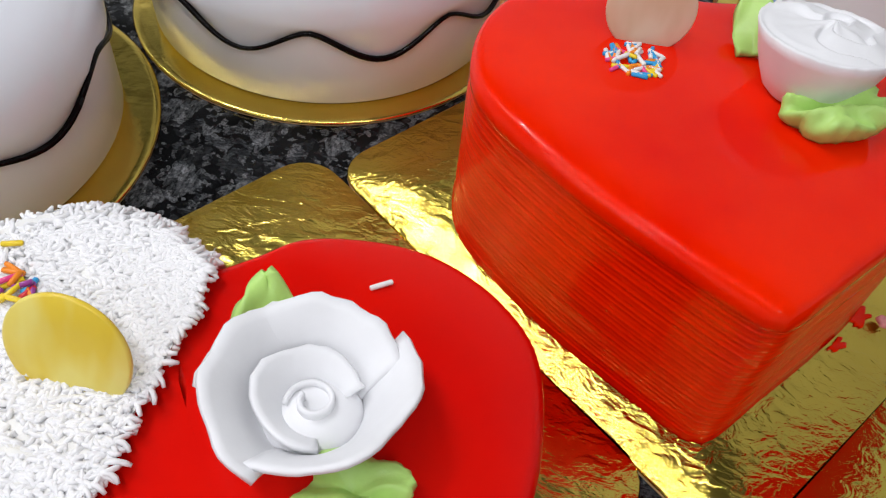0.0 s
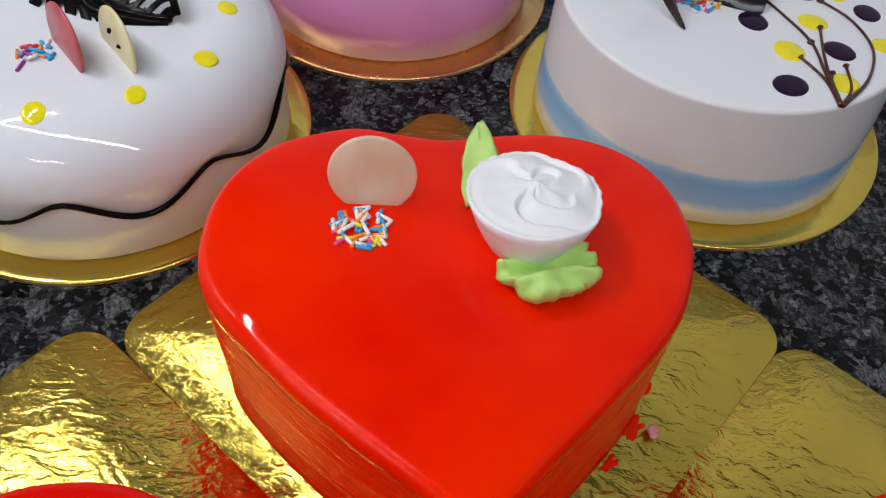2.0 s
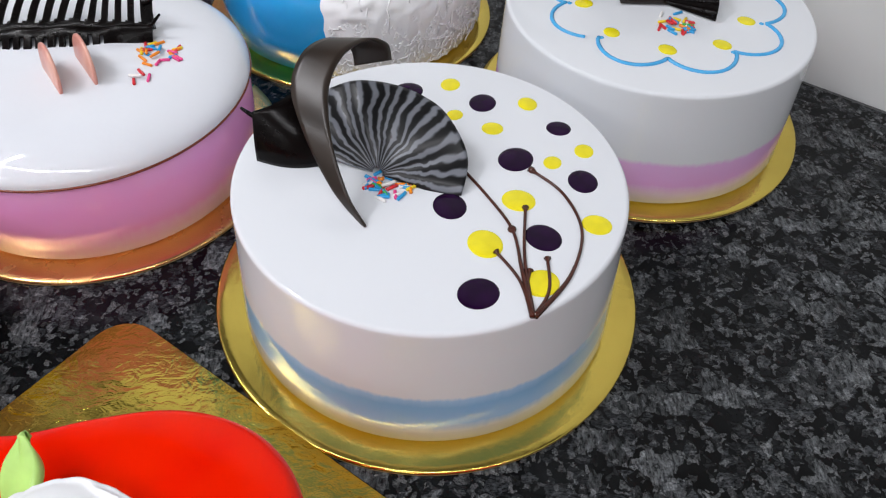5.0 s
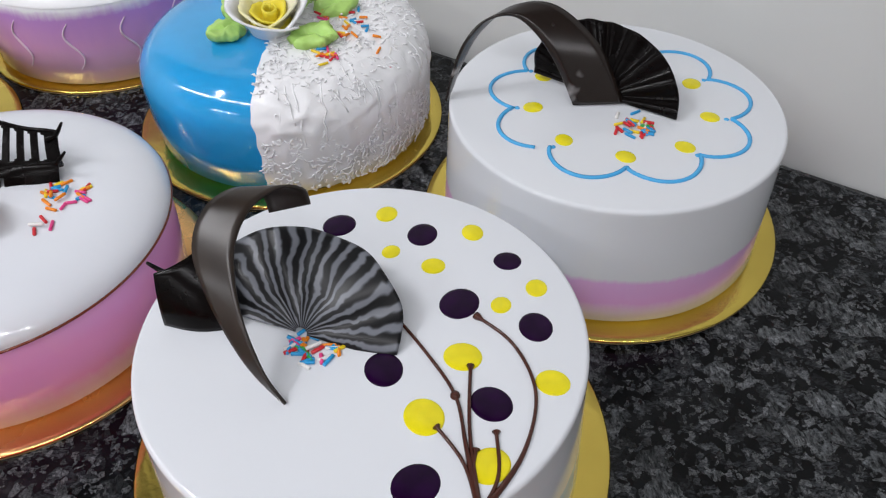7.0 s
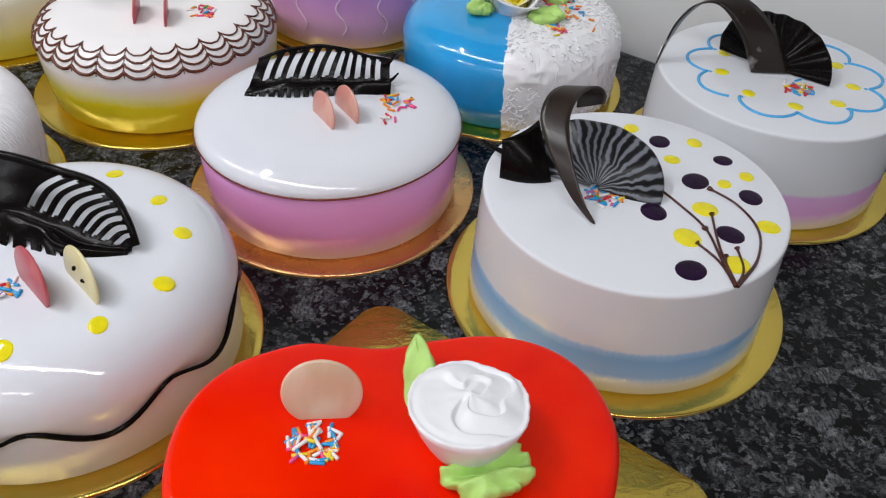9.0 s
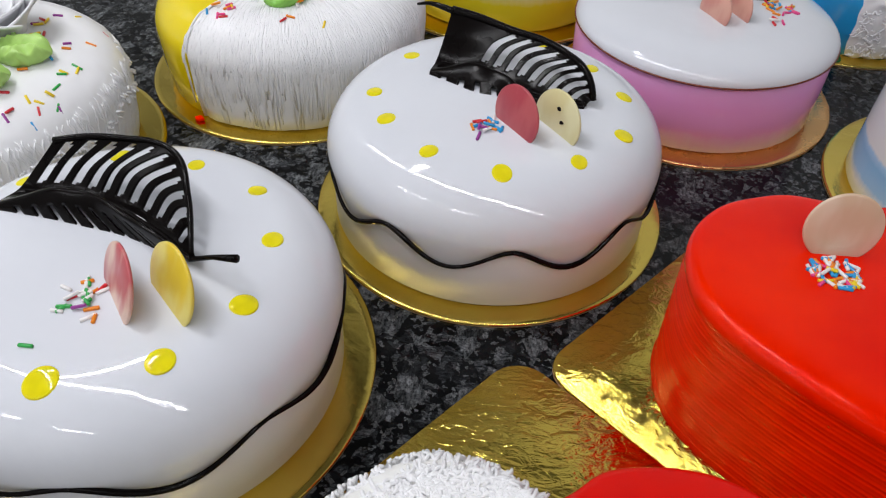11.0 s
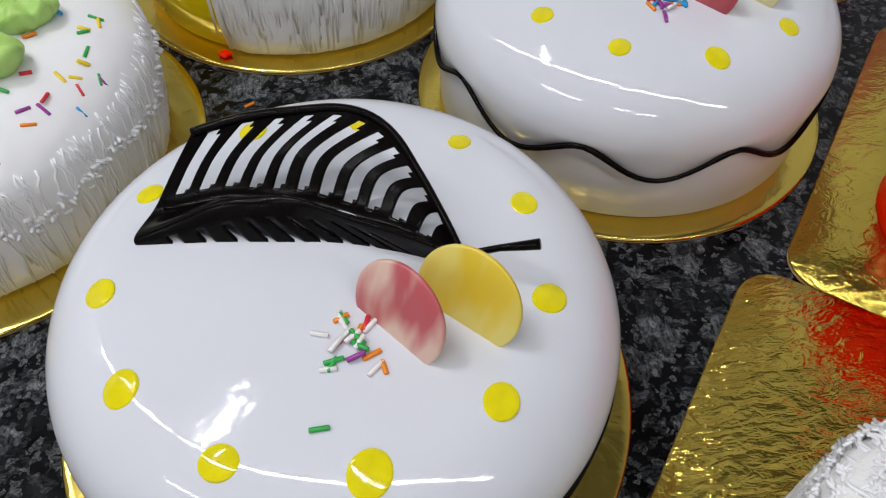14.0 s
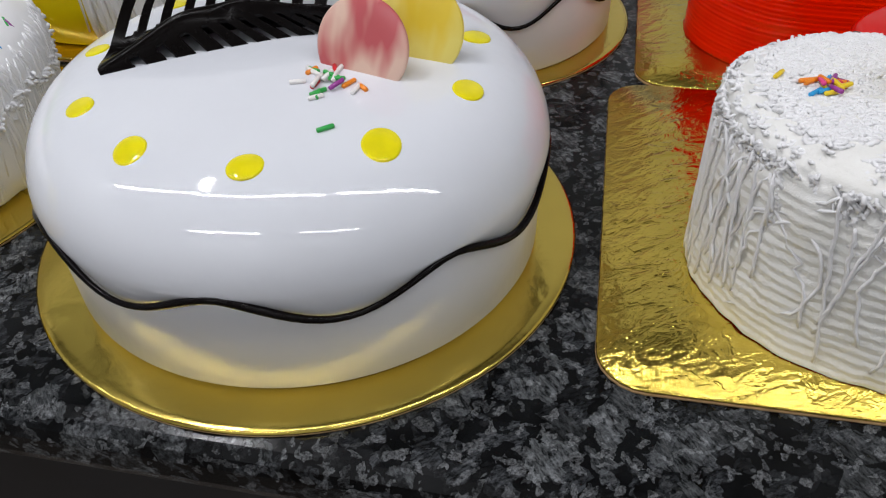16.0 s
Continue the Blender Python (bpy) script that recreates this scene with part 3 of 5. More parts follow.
RED_DISC = two_tone("marbled_red_chocolate", (0.50, 0.10, 0.11), (0.72, 0.50, 0.40))
RED_DISC_B = two_tone("red_chocolate", (0.42, 0.055, 0.075), (0.50, 0.10, 0.11))
YEL_DISC = two_tone("yellow_chocolate", (0.74, 0.54, 0.04), (0.78, 0.66, 0.16))
PALE_DISC = two_tone("pale_yellow_chocolate", (0.68, 0.62, 0.32), (0.74, 0.70, 0.42))
PINK_DISC = two_tone("pink_chocolate", (0.62, 0.27, 0.22), (0.70, 0.38, 0.30))
PEACH_DISC = two_tone("peach_chocolate", (0.64, 0.46, 0.31), (0.70, 0.54, 0.40))


def chocolate_comb(parent, x0, y0, x1, y1, z, back, front, slots, label, skew=-0.18, front_skew=0.02, sharp=6, rim=0.0017):
    """A leaf of dark chocolate folded along its middle rib like a trough, slotted between its veins."""
    a, b = Vector((x0, y0, z)), Vector((x1, y1, z))
    d = b - a
    side = Vector((-d.y, d.x, 0)).normalized()

    def at(s, v):
        w = 2 * v - 1
        s = s + 0.36 * w * w * s * (1 - s)
        env = (1 - s ** sharp) ** 0.6 * (0.82 + 0.25 * math.sin(math.pi * min(1, s * 1.3)))
        reach = abs(w) * env
        out, up = (back if w > 0 else front)
        p = a + d * (s - (skew if w > 0 else front_skew) * abs(w) * (1 - s))
        p = p + side * (out * reach * (1 if w > 0 else -1)) + Vector((0, 0, up * reach ** 1.25 + 0.001))
        return p + Vector((0, 0, 0.0008 * math.sin(9 * s + 4 * v)))

    def keep(s, v):
        w = abs(2 * v - 1)
        if w < (0.24 if v > 0.5 else 0.16) or w > (0.88 if v > 0.5 else 0.60) or s > 0.94 or s < 0.09:
            return True
        return int(s * 132) % max(1, round(132 / slots)) >= round(62 / slots)
    ob = part("chocolate_leaf", sheet(at, 132, 36, 0.0016, keep), CHOC, parent, label)
    edge = [at(s / 40, 1.0) for s in range(41)]
    part("rim", tube(edge, lambda t: rim * (1 - 0.3 * t), 8), CHOC, ob, "thick rounded chocolate rim")
    return ob


def rolled_leaf(parent, lines, back_slots, teeth, tip, label, first=0.07, wide=1.0, deep=0.14):
    """A chocolate leaf with one blade standing and the other rolled over on to the cake in teeth; lines: from the toothed edge, over the crest and the rib, to the standing rim."""
    ways = [lerp_path(p) for p in lines]

    def at(s, v):
        s = min(1.0, max(0.0, s + (0.30 * (v - 0.62) if v > 0.5 else 0.0) * s * (1 - s)))
        across = [w(s) for w in ways]
        f = v * (len(across) - 1)
        i = min(int(f), len(across) - 2)
        a, b, c, d = (across[max(0, min(len(across) - 1, i + k))] for k in (-1, 0, 1, 2))
        t = f - i
        return 0.5 * (2 * b + (c - a) * t + (2 * a - 5 * b + 4 * c - d) * t * t + (3 * b - a - 3 * c + d) * t ** 3) + Vector((0, 0, 0.0005 * math.sin(23 * s + 5 * v)))

    def keep(s, v):
        if v > 0.585 and v < 0.945 and first < s < 0.93:
            return ((s - first) / (0.93 - first) * back_slots) % 1.0 > (0.52 if 0.62 < v < 0.91 else 0.34)
        if 0.03 * (deep < 0.15) < v < deep and 0.10 < s < 0.74:
            return ((s - 0.10) / 0.64 * teeth) % 1.0 > 0.34
        return True
    ob = part("chocolate_leaf", sheet(at, 164, 54, 0.0015, keep), CHOC, parent, label)
    part("rim", tube([at(k / 40, 1.0) for k in range(41)], lambda t: (0.0021 - 0.0006 * t) * wide, 8), CHOC, ob, "thick rounded chocolate rim")
    part("rib", tube([at(k / 40, 0.5) + Vector((0, 0, 0.0006)) for k in range(2, 41)], lambda t: 0.0010 + 0.0010 * t, 8), CHOC, ob, "raised middle rib")
    if not tip:
        return ob
    end = at(1.0, 0.5)
    part("stem", tube([at(0.97, 0.5), end, end.lerp(Vector(tip), 0.5) + Vector((0, 0, 0.0012)), Vector(tip)], lambda t: 0.0024 - 0.0011 * math.sin(3 * t), 8), CHOC, ob, "thin chocolate stem")
    return ob


def ribbon(parent, path, width, wide, thick, mat, label, name="chocolate_ribbon"):
    """A bent band; width: two directions from start to end; wide: function of 0..1."""
    at = lerp_path(path)
    w0, w1 = Vector(width[0]), Vector(width[1])
    return part(name, sheet(lambda s, v: at(s) + w0.lerp(w1, s).normalized() * (wide(s) * (v - 0.5)), 60, 6, thick), mat, parent, label)


def fan(parent, apex, e1, e2, a0, a1, radius, pleats, depth, cup, mat, label, name="chocolate_fan"):
    """A pleated shell of chocolate that spreads from its apex."""
    p0, e1, e2 = Vector(apex), Vector(e1).normalized(), Vector(e2).normalized()
    nrm = e1.cross(e2).normalized()

    def at(s, v):
        al = math.radians(a0 + (a1 - a0) * s)
        rho = (radius[0] + (radius[1] - radius[0]) * s) * (0.06 + 0.94 * v) * (1 + 0.05 * math.sin(9 * s) + 0.04 * math.sin(3.3 * s + 1))
        return p0 + e1 * (rho * math.cos(al)) + e2 * (rho * math.sin(al)) + nrm * (depth * v * math.sin(pleats * 6.283 * s) + cup * v * v * (0.4 + math.sin(math.pi * s)))
    return part(name, sheet(at, 120, 26, 0.0014), mat, parent, label)


def leaf(parent, m, length, width, mat, label, ruffle=0.003, thick=0.004, curl=0.006, blunt=0.75):
    """A thick ruffled leaf of green cream, its root at the origin and its tip along x."""
    def at(s, v):
        w = 2 * v - 1
        env = math.sin(math.pi * min(1.0, (0.12 + 0.88 * s)**0.8)) ** blunt if s < 1 else 0.0
        return (length * s, width * 0.5 * w * max(env, 0.02), curl * s * s + ruffle * math.sin(9 * s + 2 * w) * abs(w) + 0.003 * abs(w) ** 1.5 * (1 - s))
    ob = part("leaf", sheet(at, 24, 12, thick), mat, parent, label)
    ob.matrix_local = m
    return ob



def lump(parent, m, length, width, thick, mat, label, seed=1):
    """A thick crumpled leaf pressed out of stiff cream, with folds and a ragged rim."""
    n, loops = 64, []
    for k, z in ((0.84, 0.0), (0.96, 0.2), (1.02, 0.45), (1.0, 0.62), (0.9, 0.74), (0.76, 0.8), (0.6, 0.84), (0.42, 0.86), (0.24, 0.84), (0.08, 0.82)):
        ring = []
        for i in range(n):
            a = 6.283185 * i / n
            c, s = math.cos(a), math.sin(a)
            rag = noise.noise(Vector((1.6 * c, 1.6 * s, seed * 3.3))) * 0.30 + (0.5 - abs(noise.noise(Vector((4 * c, 4 * s, seed * 1.7))))) * 0.22
            x = length / 2 * k * (1 + rag * k) * c
            y = width / 2 * k * (1 + rag * k) * (abs(s) ** 0.85) * (1 if s > 0 else -1)
            ridge = 0.5 - 1.6 * abs(noise.noise(Vector((x * 75, y * 110, seed * 4.1))))
            crease = 0.30 * max(0.0, 1 - abs(y) / (width * 0.16))
            ring.append((x + length / 2, y, max(0.0, thick * (z + (0.42 * ridge - crease + 0.25 * abs(y) / width) * min(1.0, z * 1.6)))))
        loops.append(ring)
    ob = part("leaf", rings(loops, cap_first=True), mat, parent, label)
    ob.matrix_local = m
    return ob


GREEN = plain("green_cream", (0.42, 0.66, 0.17), 0.4, 0.4, grain=70, vary=0.12, relief=0.25)
GREEN_DEEP = plain("deep_green_cream", (0.22, 0.50, 0.08), 0.35, 0.4, grain=70, vary=0.15, relief=0.25)
PETAL_MAT = plain("petal_cream", (0.78, 0.785, 0.80), 0.4, 0.35, grain=70, vary=0.03, relief=0.12)
PETAL_YELLOW = plain("yellow_cream", (0.80, 0.68, 0.06), 0.4, 0.35, grain=70, vary=0.10, relief=0.15)

PETAL_TINGED = two_tone("yellow_tinged_cream", (0.80, 0.74, 0.30), (0.82, 0.81, 0.72), 30, 0.40, 0.62, 0.4)


def rose(parent, m, r, h, layers, centre_mat, label, bud_size=0.22, bud_high=0.5):
    """An open rose of cream: a twisted heart and layers of cupped petals."""
    def bud(s, v):
        a = 6.283 * 1.1 * s
        q = r * bud_size * (0.4 + 0.6 * s)
        return (q * math.cos(a), q * math.sin(a), h * (0.25 + bud_high * v - 0.10 * s))
    ob = part("rose", sheet(bud, 40, 5, 0.0016), centre_mat, parent, label)
    ob.matrix_local = m
    part("rose_base", lathe([(r * 0.50, 0), (r * 0.62, h * 0.12), (r * 0.5, h * 0.32), (r * 0.2, h * 0.36)], 24), centre_mat, ob)
    k = 0
    for count, q0, q1, high, half, mat in layers:
        for i in range(count):
            k += 1
            mid = 6.283 * i / count + 0.26 * k + 0.25 * math.sin(5.1 * k)

            def at(s, v, mid=mid, q0=q0, q1=q1, high=high, half=half, k=k):
                w = 2 * s - 1
                a = mid + half * w
                n = noise.noise(Vector((4.5 * s + 7 * k, 1.7 * k, 2.2 * v)))
                e = noise.noise(Vector((15 * s + 5 * k, 3.1 * k, 0)))
                q = r * (q0 + (q1 - q0) * v ** 1.3) * (1 + 0.06 * w) + r * (0.10 * v ** 4 + 0.10 * n * v + 0.04 * e * v ** 3)
                return (q * math.cos(a), q * math.sin(a), h * (0.05 + high * v * (1 - 0.34 * w * w)) + r * v * (0.10 * n + 0.05 * e * v))
            part("petal", sheet(at, 26, 9, 0.0018), mat, ob)
    return ob


def swirl(parent, m, r, h, label):
    """A squat piped rose: a cup of cream, its broad top laid round in two thin overlapping turns up to a small peak."""
    loops, n = [], 120
    for q, z in [(0.52, 0), (0.62, 0.08), (0.74, 0.28), (0.86, 0.52), (0.95, 0.76)]:
        loops.append([(r * q * math.cos(a), r * q * math.sin(a), h * z) for a in (6.283185 * i / n for i in range(n))])
    for k in range(0, 40):
        q = 1.0 - k / 40.5
        ring = []
        for i in range(n):
            a = 6.283185 * i / n
            g = noise.noise(Vector((1.3 * math.cos(a), 1.3 * math.sin(a), q * 1.5)))
            turn = (a / 6.283185 * 3 + 1.5 * (1 - q) ** 0.9 + 0.6 * g) % 1.0
            fold = turn ** 1.2 if turn < 0.88 else 0.858 * (1 - turn) / 0.12
            ridge = fold * min(1, q * 3.0) * min(1.0, (1 - q) * 6)
            e = noise.noise(Vector((9 * math.cos(a), 9 * math.sin(a), 4.0)))
            edge = 1 + (0.018 * e + 0.06 * g) * q ** 4
            lip = 0.0010 * max(0.0, 1 - abs(q - 0.97) / 0.05) * (1 + e)
            ring.append((r * q * edge * math.cos(a), r * q * edge * math.sin(a), h * (0.90 + 0.07 * (1 - q) + 0.16 * (1 - q) ** 6 + 0.03 * g) + 0.0036 * ridge + lip))
        loops.append(ring)
    ob = part("cream_rose", rings(loops), PETAL_MAT, parent, label)
    ob.matrix_local = m
    return ob


MIX = ["red", "orange", "yellow", "blue", "green", "pink", "white"]
WARM = ["red", "orange", "pink", "orange", "blue", "yellow", "white"]

# the white cake near the counter's edge
a_centre = Vector((A[0], A[1]))
for x, y, r in ((-0.017, 0.487, 0.0085), (-0.067, 0.497, 0.0068), (-0.103, 0.529, 0.0072), (-0.116, 0.572, 0.0070), (-0.102, 0.622, 0.0062), (-0.059, 0.655, 0.0068),
                (-0.010, 0.654, 0.0056), (0.034, 0.638, 0.0056), (0.056, 0.598, 0.0062), (0.057, 0.549, 0.0070), (0.031, 0.508, 0.0068)):
    dot(cake_a, DOME_A, x - A[0], y - A[1], r, YELLOW)
rolled_leaf(cake_a, ([(-0.078, 0.017, 0.0955), (-0.030, 0.010, 0.0955), (0.013, 0.003, 0.096), (0.040, -0.006, 0.099), (0.050, -0.011, 0.104)],
                     [(-0.078, 0.019, 0.0975), (-0.043, 0.019, 0.1125), (-0.016, 0.0165, 0.1160), (0.014, 0.004, 0.1130), (0.050, -0.011, 0.106)],
                     [(-0.072, 0.032, 0.0985), (-0.042, 0.034, 0.0985), (-0.010, 0.027, 0.0985), (0.020, 0.012, 0.099), (0.050, -0.010, 0.104)],
                     [(-0.062, 0.043, 0.111), (-0.032, 0.046, 0.113), (-0.002, 0.041, 0.114), (0.027, 0.024, 0.110), (0.051, -0.009, 0.105)],
                     [(-0.052, 0.050, 0.124), (-0.014, 0.054, 0.128), (0.021, 0.048, 0.127), (0.038, 0.022, 0.118), (0.050, -0.009, 0.107)]),
            11, 10, (0.079, -0.0175, 0.1165), "slotted leaf of dark chocolate, one side rolled over")
disc(cake_a, (0.012, -0.023), (0.036, -0.050), 0.0965, 0.0212, RED_DISC, "pink and red marbled chocolate disc", -20)
disc(cake_a, (0.036, -0.021), (0.064, -0.045), 0.0965, 0.0218, YEL_DISC, "yellow chocolate disc", -19)
sprinkles(cake_a, DOME_A, 0.006, -0.044, 0.014, 22, ["red", "yellow", "white", "white", "green", "orange", "white", "violet"], 4)
sprinkle(cake_a, on_top(DOME_A, -0.007, -0.073) @ pose(0, 0, 0.0007, 0, 0, 8), "green")

# the second white cake
for a, r, s in ((-82, 0.090, 0.0066), (-49, 0.0905, 0.0062), (-20, 0.0935, 0.0066), (10, 0.090, 0.0064), (37, 0.081, 0.0058), (72, 0.083, 0.0058), (112, 0.083, 0.0056),
                (149, 0.080, 0.0058), (-171, 0.086, 0.0060), (-147, 0.083, 0.0064), (-115, 0.084, 0.0060)):
    dot(cake_b, DOME_B, r * math.cos(math.radians(a)), r * math.sin(math.radians(a)), s, YELLOW)
rolled_leaf(cake_b, ([(-0.050, 0.014, 0.0945), (-0.023, -0.005, 0.0945), (0.006, -0.013, 0.0945), (0.030, -0.016, 0.0945), (0.060, -0.010, 0.095)],
                     [(-0.050, 0.015, 0.097), (-0.022, 0.014, 0.107), (0.002, 0.004, 0.107), (0.025, -0.010, 0.101), (0.061, -0.009, 0.097)],
                     [(-0.048, 0.030, 0.098), (-0.020, 0.024, 0.098), (0.010, 0.010, 0.097), (0.034, -0.004, 0.097), (0.062, -0.007, 0.097)],
                     [(-0.044, 0.044, 0.113), (-0.012, 0.040, 0.112), (0.020, 0.026, 0.109), (0.046, 0.008, 0.106), (0.064, -0.006, 0.099)],
                     [(-0.041, 0.055, 0.127), (0.002, 0.047, 0.120), (0.040, 0.030, 0.117), (0.060, 0.004, 0.114), (0.066, -0.006, 0.100)]),
            9, 6, None, "slotted dark chocolate leaf with a rolled side and curled tip", 0.27, 1.5, 0.11)
part("chocolate_tip", tube(spline([(-0.040, 0.054, 0.126), (-0.052, 0.058, 0.1275), (-0.060, 0.061, 0.127), (-0.068, 0.061, 0.1255)], 6), lambda t: 0.0026 - 0.0017 * t, 8), CHOC, cake_b, "thin chocolate tendril")
disc(cake_b, (0.029, -0.0565), (0.004, -0.0315), 0.0955, 0.0205, RED_DISC_B, "dull red chocolate disc", 8)
disc(cake_b, (0.0565, -0.053), (0.0295, -0.026), 0.0955, 0.0205, PALE_DISC, "pale yellow chocolate disc with brown specks", 8)
for z, tilt in ((0.114, 20), (0.104, 70)):
    speck = part("speck", lathe([(0.0011, -0.0015), (0.0012, 0.0), (0.0007, 0.0015)], 10, True), CHOC, cake_b, "brown speck in the chocolate")
    speck.matrix_local = pose(0.0436 + (0.112 - z) * 0.3, -0.0398 - 0.004, z, 90, 0, tilt)
sprinkles(cake_b, DOME_B, -0.002, -0.048, 0.011, 18, ["blue", "orange", "red", "white", "orange", "violet", "blue"], 9)

# the pink cake
rolled_leaf(cake_c, ([(-0.072, 0.004, 0.083), (-0.040, -0.002, 0.0845), (-0.006, 0.000, 0.0855), (0.026, 0.006, 0.0855), (0.052, 0.010, 0.086)],
                     [(-0.072, 0.006, 0.085), (-0.040, 0.010, 0.094), (-0.006, 0.011, 0.096), (0.026, 0.014, 0.095), (0.053, 0.016, 0.096)],
                     [(-0.070, 0.016, 0.087), (-0.040, 0.019, 0.088), (-0.006, 0.020, 0.089), (0.026, 0.021, 0.089), (0.052, 0.022, 0.090)],
                     [(-0.066, 0.026, 0.096), (-0.036, 0.031, 0.101), (-0.002, 0.033, 0.103), (0.026, 0.031, 0.101), (0.051, 0.028, 0.098)],
                     [(-0.062, 0.032, 0.105), (-0.030, 0.039, 0.113), (0.002, 0.041, 0.114), (0.026, 0.037, 0.110), (0.052, 0.032, 0.107)]),
            11, 12, None, "slotted dark chocolate leaf rolled over and torn at its end", 0.10, 0.8)
for x, y, z, dx, dz in ((0.051, 0.031, 0.106, 0.006, 0.008), (0.052, 0.016, 0.096, 0.007, 0.007)):
    part("chocolate_tip", tube(spline([(x - 0.006, y, z - 0.003), (x, y, z), (x + dx, y + 0.001, z + dz)], 5), lambda t: 0.0026 - 0.0019 * t, 8), CHOC, cake_c, "torn chocolate point")
disc(cake_c, (0.0085, -0.0475), (-0.0095, -0.0205), 0.0855, 0.018, PINK_DISC, "pink chocolate disc standing on edge", 6)
disc(cake_c, (0.0275, -0.038), (0.0075, -0.008), 0.0855, 0.019, PINK_DISC, "pink chocolate disc standing on edge", 6)
sprinkles(cake_c, DOME_C, 0.058, -0.004, 0.014, 24, WARM, 12)
sprinkles(cake_c, DOME_C, 0.052, -0.030, 0.006, 4, ["red", "pink", "white"], 13)

# the dotted white and blue cake
for x, y, r in ((0.020, -0.086, 0.0108), (0.057, -0.049, 0.0098), (0.009, -0.025, 0.0096), (0.049, 0.013, 0.0100), (0.085, -0.006, 0.0092), (0.078, 0.041, 0.0076), (0.034, 0.066, 0.0094), (-0.012, 0.078, 0.0090)):
    dot(cake_d, FLAT, x, y, r, PURPLE, "round drop of dark purple jelly")
for x, y, r in ((0.026, -0.053, 0.0094), (0.052, -0.080, 0.0090), (0.047, -0.021, 0.0090), (0.087, -0.040, 0.0076), (0.070, 0.010, 0.0056), (0.090, 0.020, 0.0064), (0.038, 0.041, 0.0062),
                (0.062, 0.065, 0.0062), (0.015, 0.085, 0.0066), (0.012, 0.010, 0.0066), (0.016, 0.054, 0.0054)):
    dot(cake_d, FLAT, x, y, r, YELLOW, "round drop of yellow jelly")
STEM = plain("brown_chocolate_line", (0.055, 0.012, 0.006), 0.2, 0.5, grain=120, vary=0.3)
for path in ([(0.045, -0.101), (0.043, -0.07), (0.041, -0.043), (0.029, -0.016), (0.015, 0.009)], [(0.045, -0.101), (0.041, -0.078), (0.031, -0.059)],
             [(0.045, -0.101), (0.0455, -0.062), (0.050, -0.027)], [(0.046, -0.101), (0.055, -0.085), (0.057, -0.064)],
             [(0.046, -0.101), (0.067, -0.076), (0.078, -0.045), (0.072, -0.016), (0.056, 0.004)], [(0.045, -0.101), (0.044, -0.085), (0.047, -0.072)]):
    pts = spline([(x, y, 0.0931) for x, y in path], 8)
    part("stem", tube(pts, lambda t: 0.0017 - 0.0008 * min(1, t * 3) + (0.0012 if t > 0.96 else 0), 8), STEM, cake_d, "thin drawn brown stem")
part("bud", lathe([(0.0024, 0), (0.0021, 0.0014), (0.001, 0.002)], 16), STEM, cake_d).location = (0.041, -0.043, 0.0925)
DARK_SHINE = plain("polished_chocolate", (0.020, 0.013, 0.009), 0.28, 0.5, grain=50, vary=0.4, relief=0.1)


def striped_chocolate():
    """Thin dark and grey layers that run out from the shell's root in soft waves."""
    m, t, b = material("striped_chocolate", 0.35, 0, 0.35)
    tc = t.nodes.new("ShaderNodeTexCoord")
    sep = t.nodes.new("ShaderNodeSeparateXYZ")
    t.links.new(tc.outputs["UV"], sep.inputs[0])
    mp = t.nodes.new("ShaderNodeMapping")
    mp.inputs["Scale"].default_value = (3.0, 1.8, 1.0)
    t.links.new(tc.outputs["UV"], mp.inputs["Vector"])
    sway = node(t, "ShaderNodeMath")
    sway.operation = "MULTIPLY_ADD"
    t.links.new(noise_tex(t, mp.outputs["Vector"], 1.0, 3, 0.5, 0.6), sway.inputs[0])
    sway.inputs[1].default_value = 0.17
    t.links.new(sep.outputs["X"], sway.inputs[2])
    wave = node(t, "ShaderNodeMath")
    wave.operation = "MULTIPLY"
    t.links.new(sway.outputs[0], wave.inputs[0])
    wave.inputs[1].default_value = 112.0
    sine = node(t, "ShaderNodeMath")
    sine.operation = "SINE"
    t.links.new(wave.outputs[0], sine.inputs[0])
    half = node(t, "ShaderNodeMath")
    half.operation = "MULTIPLY_ADD"
    t.links.new(sine.outputs[0], half.inputs[0])
    half.inputs[1].default_value, half.inputs[2].default_value = 0.5, 0.5
    t.links.new(ramp(t, half.outputs[0], [(0.36, (0.004, 0.004, 0.005)), (0.55, (0.04, 0.042, 0.048)), (0.85, (0.16, 0.17, 0.195))]), b.inputs["Base Color"])
    bump(t, b, noise_tex(t, coords(t), 220, 3), 0.12, 0.0004)
    return m


ribbon(cake_d, [(-0.037, -0.040, 0.0935), (-0.049, -0.029, 0.107), (-0.060, -0.010, 0.128), (-0.064, 0.010, 0.144), (-0.057, 0.026, 0.1545), (-0.044, 0.038, 0.1555), (-0.034, 0.043, 0.148), (-0.032, 0.044, 0.137)],
       ((0.75, -0.65, -0.1), (0.95, 0.05, 0.15)), lambda s: 0.003 + 0.018 * min(1, s * 2.6) ** 0.8, 0.0014, DARK_SHINE, "curled band of dark chocolate")
STRIPED = striped_chocolate()
fan(cake_d, (-0.030, -0.001, 0.0945), (0.93, -0.37, 0.0), (0.12, 0.62, 0.76), -4, 178, (0.046, 0.057), 5, 0.0022, -0.010, STRIPED, "pleated chocolate shell striped black and grey")


def flap(s, v):
    """The dark outer wing of the shell, bent back at its top."""
    return (-0.098 + 0.038 * s - 0.010 * s * v, 0.013 - 0.004 * s + (0.008 + 0.022 * s) * v * v - 0.004 * math.sin(3.1 * s), 0.0925 + (0.028 + 0.006 * s) * v)


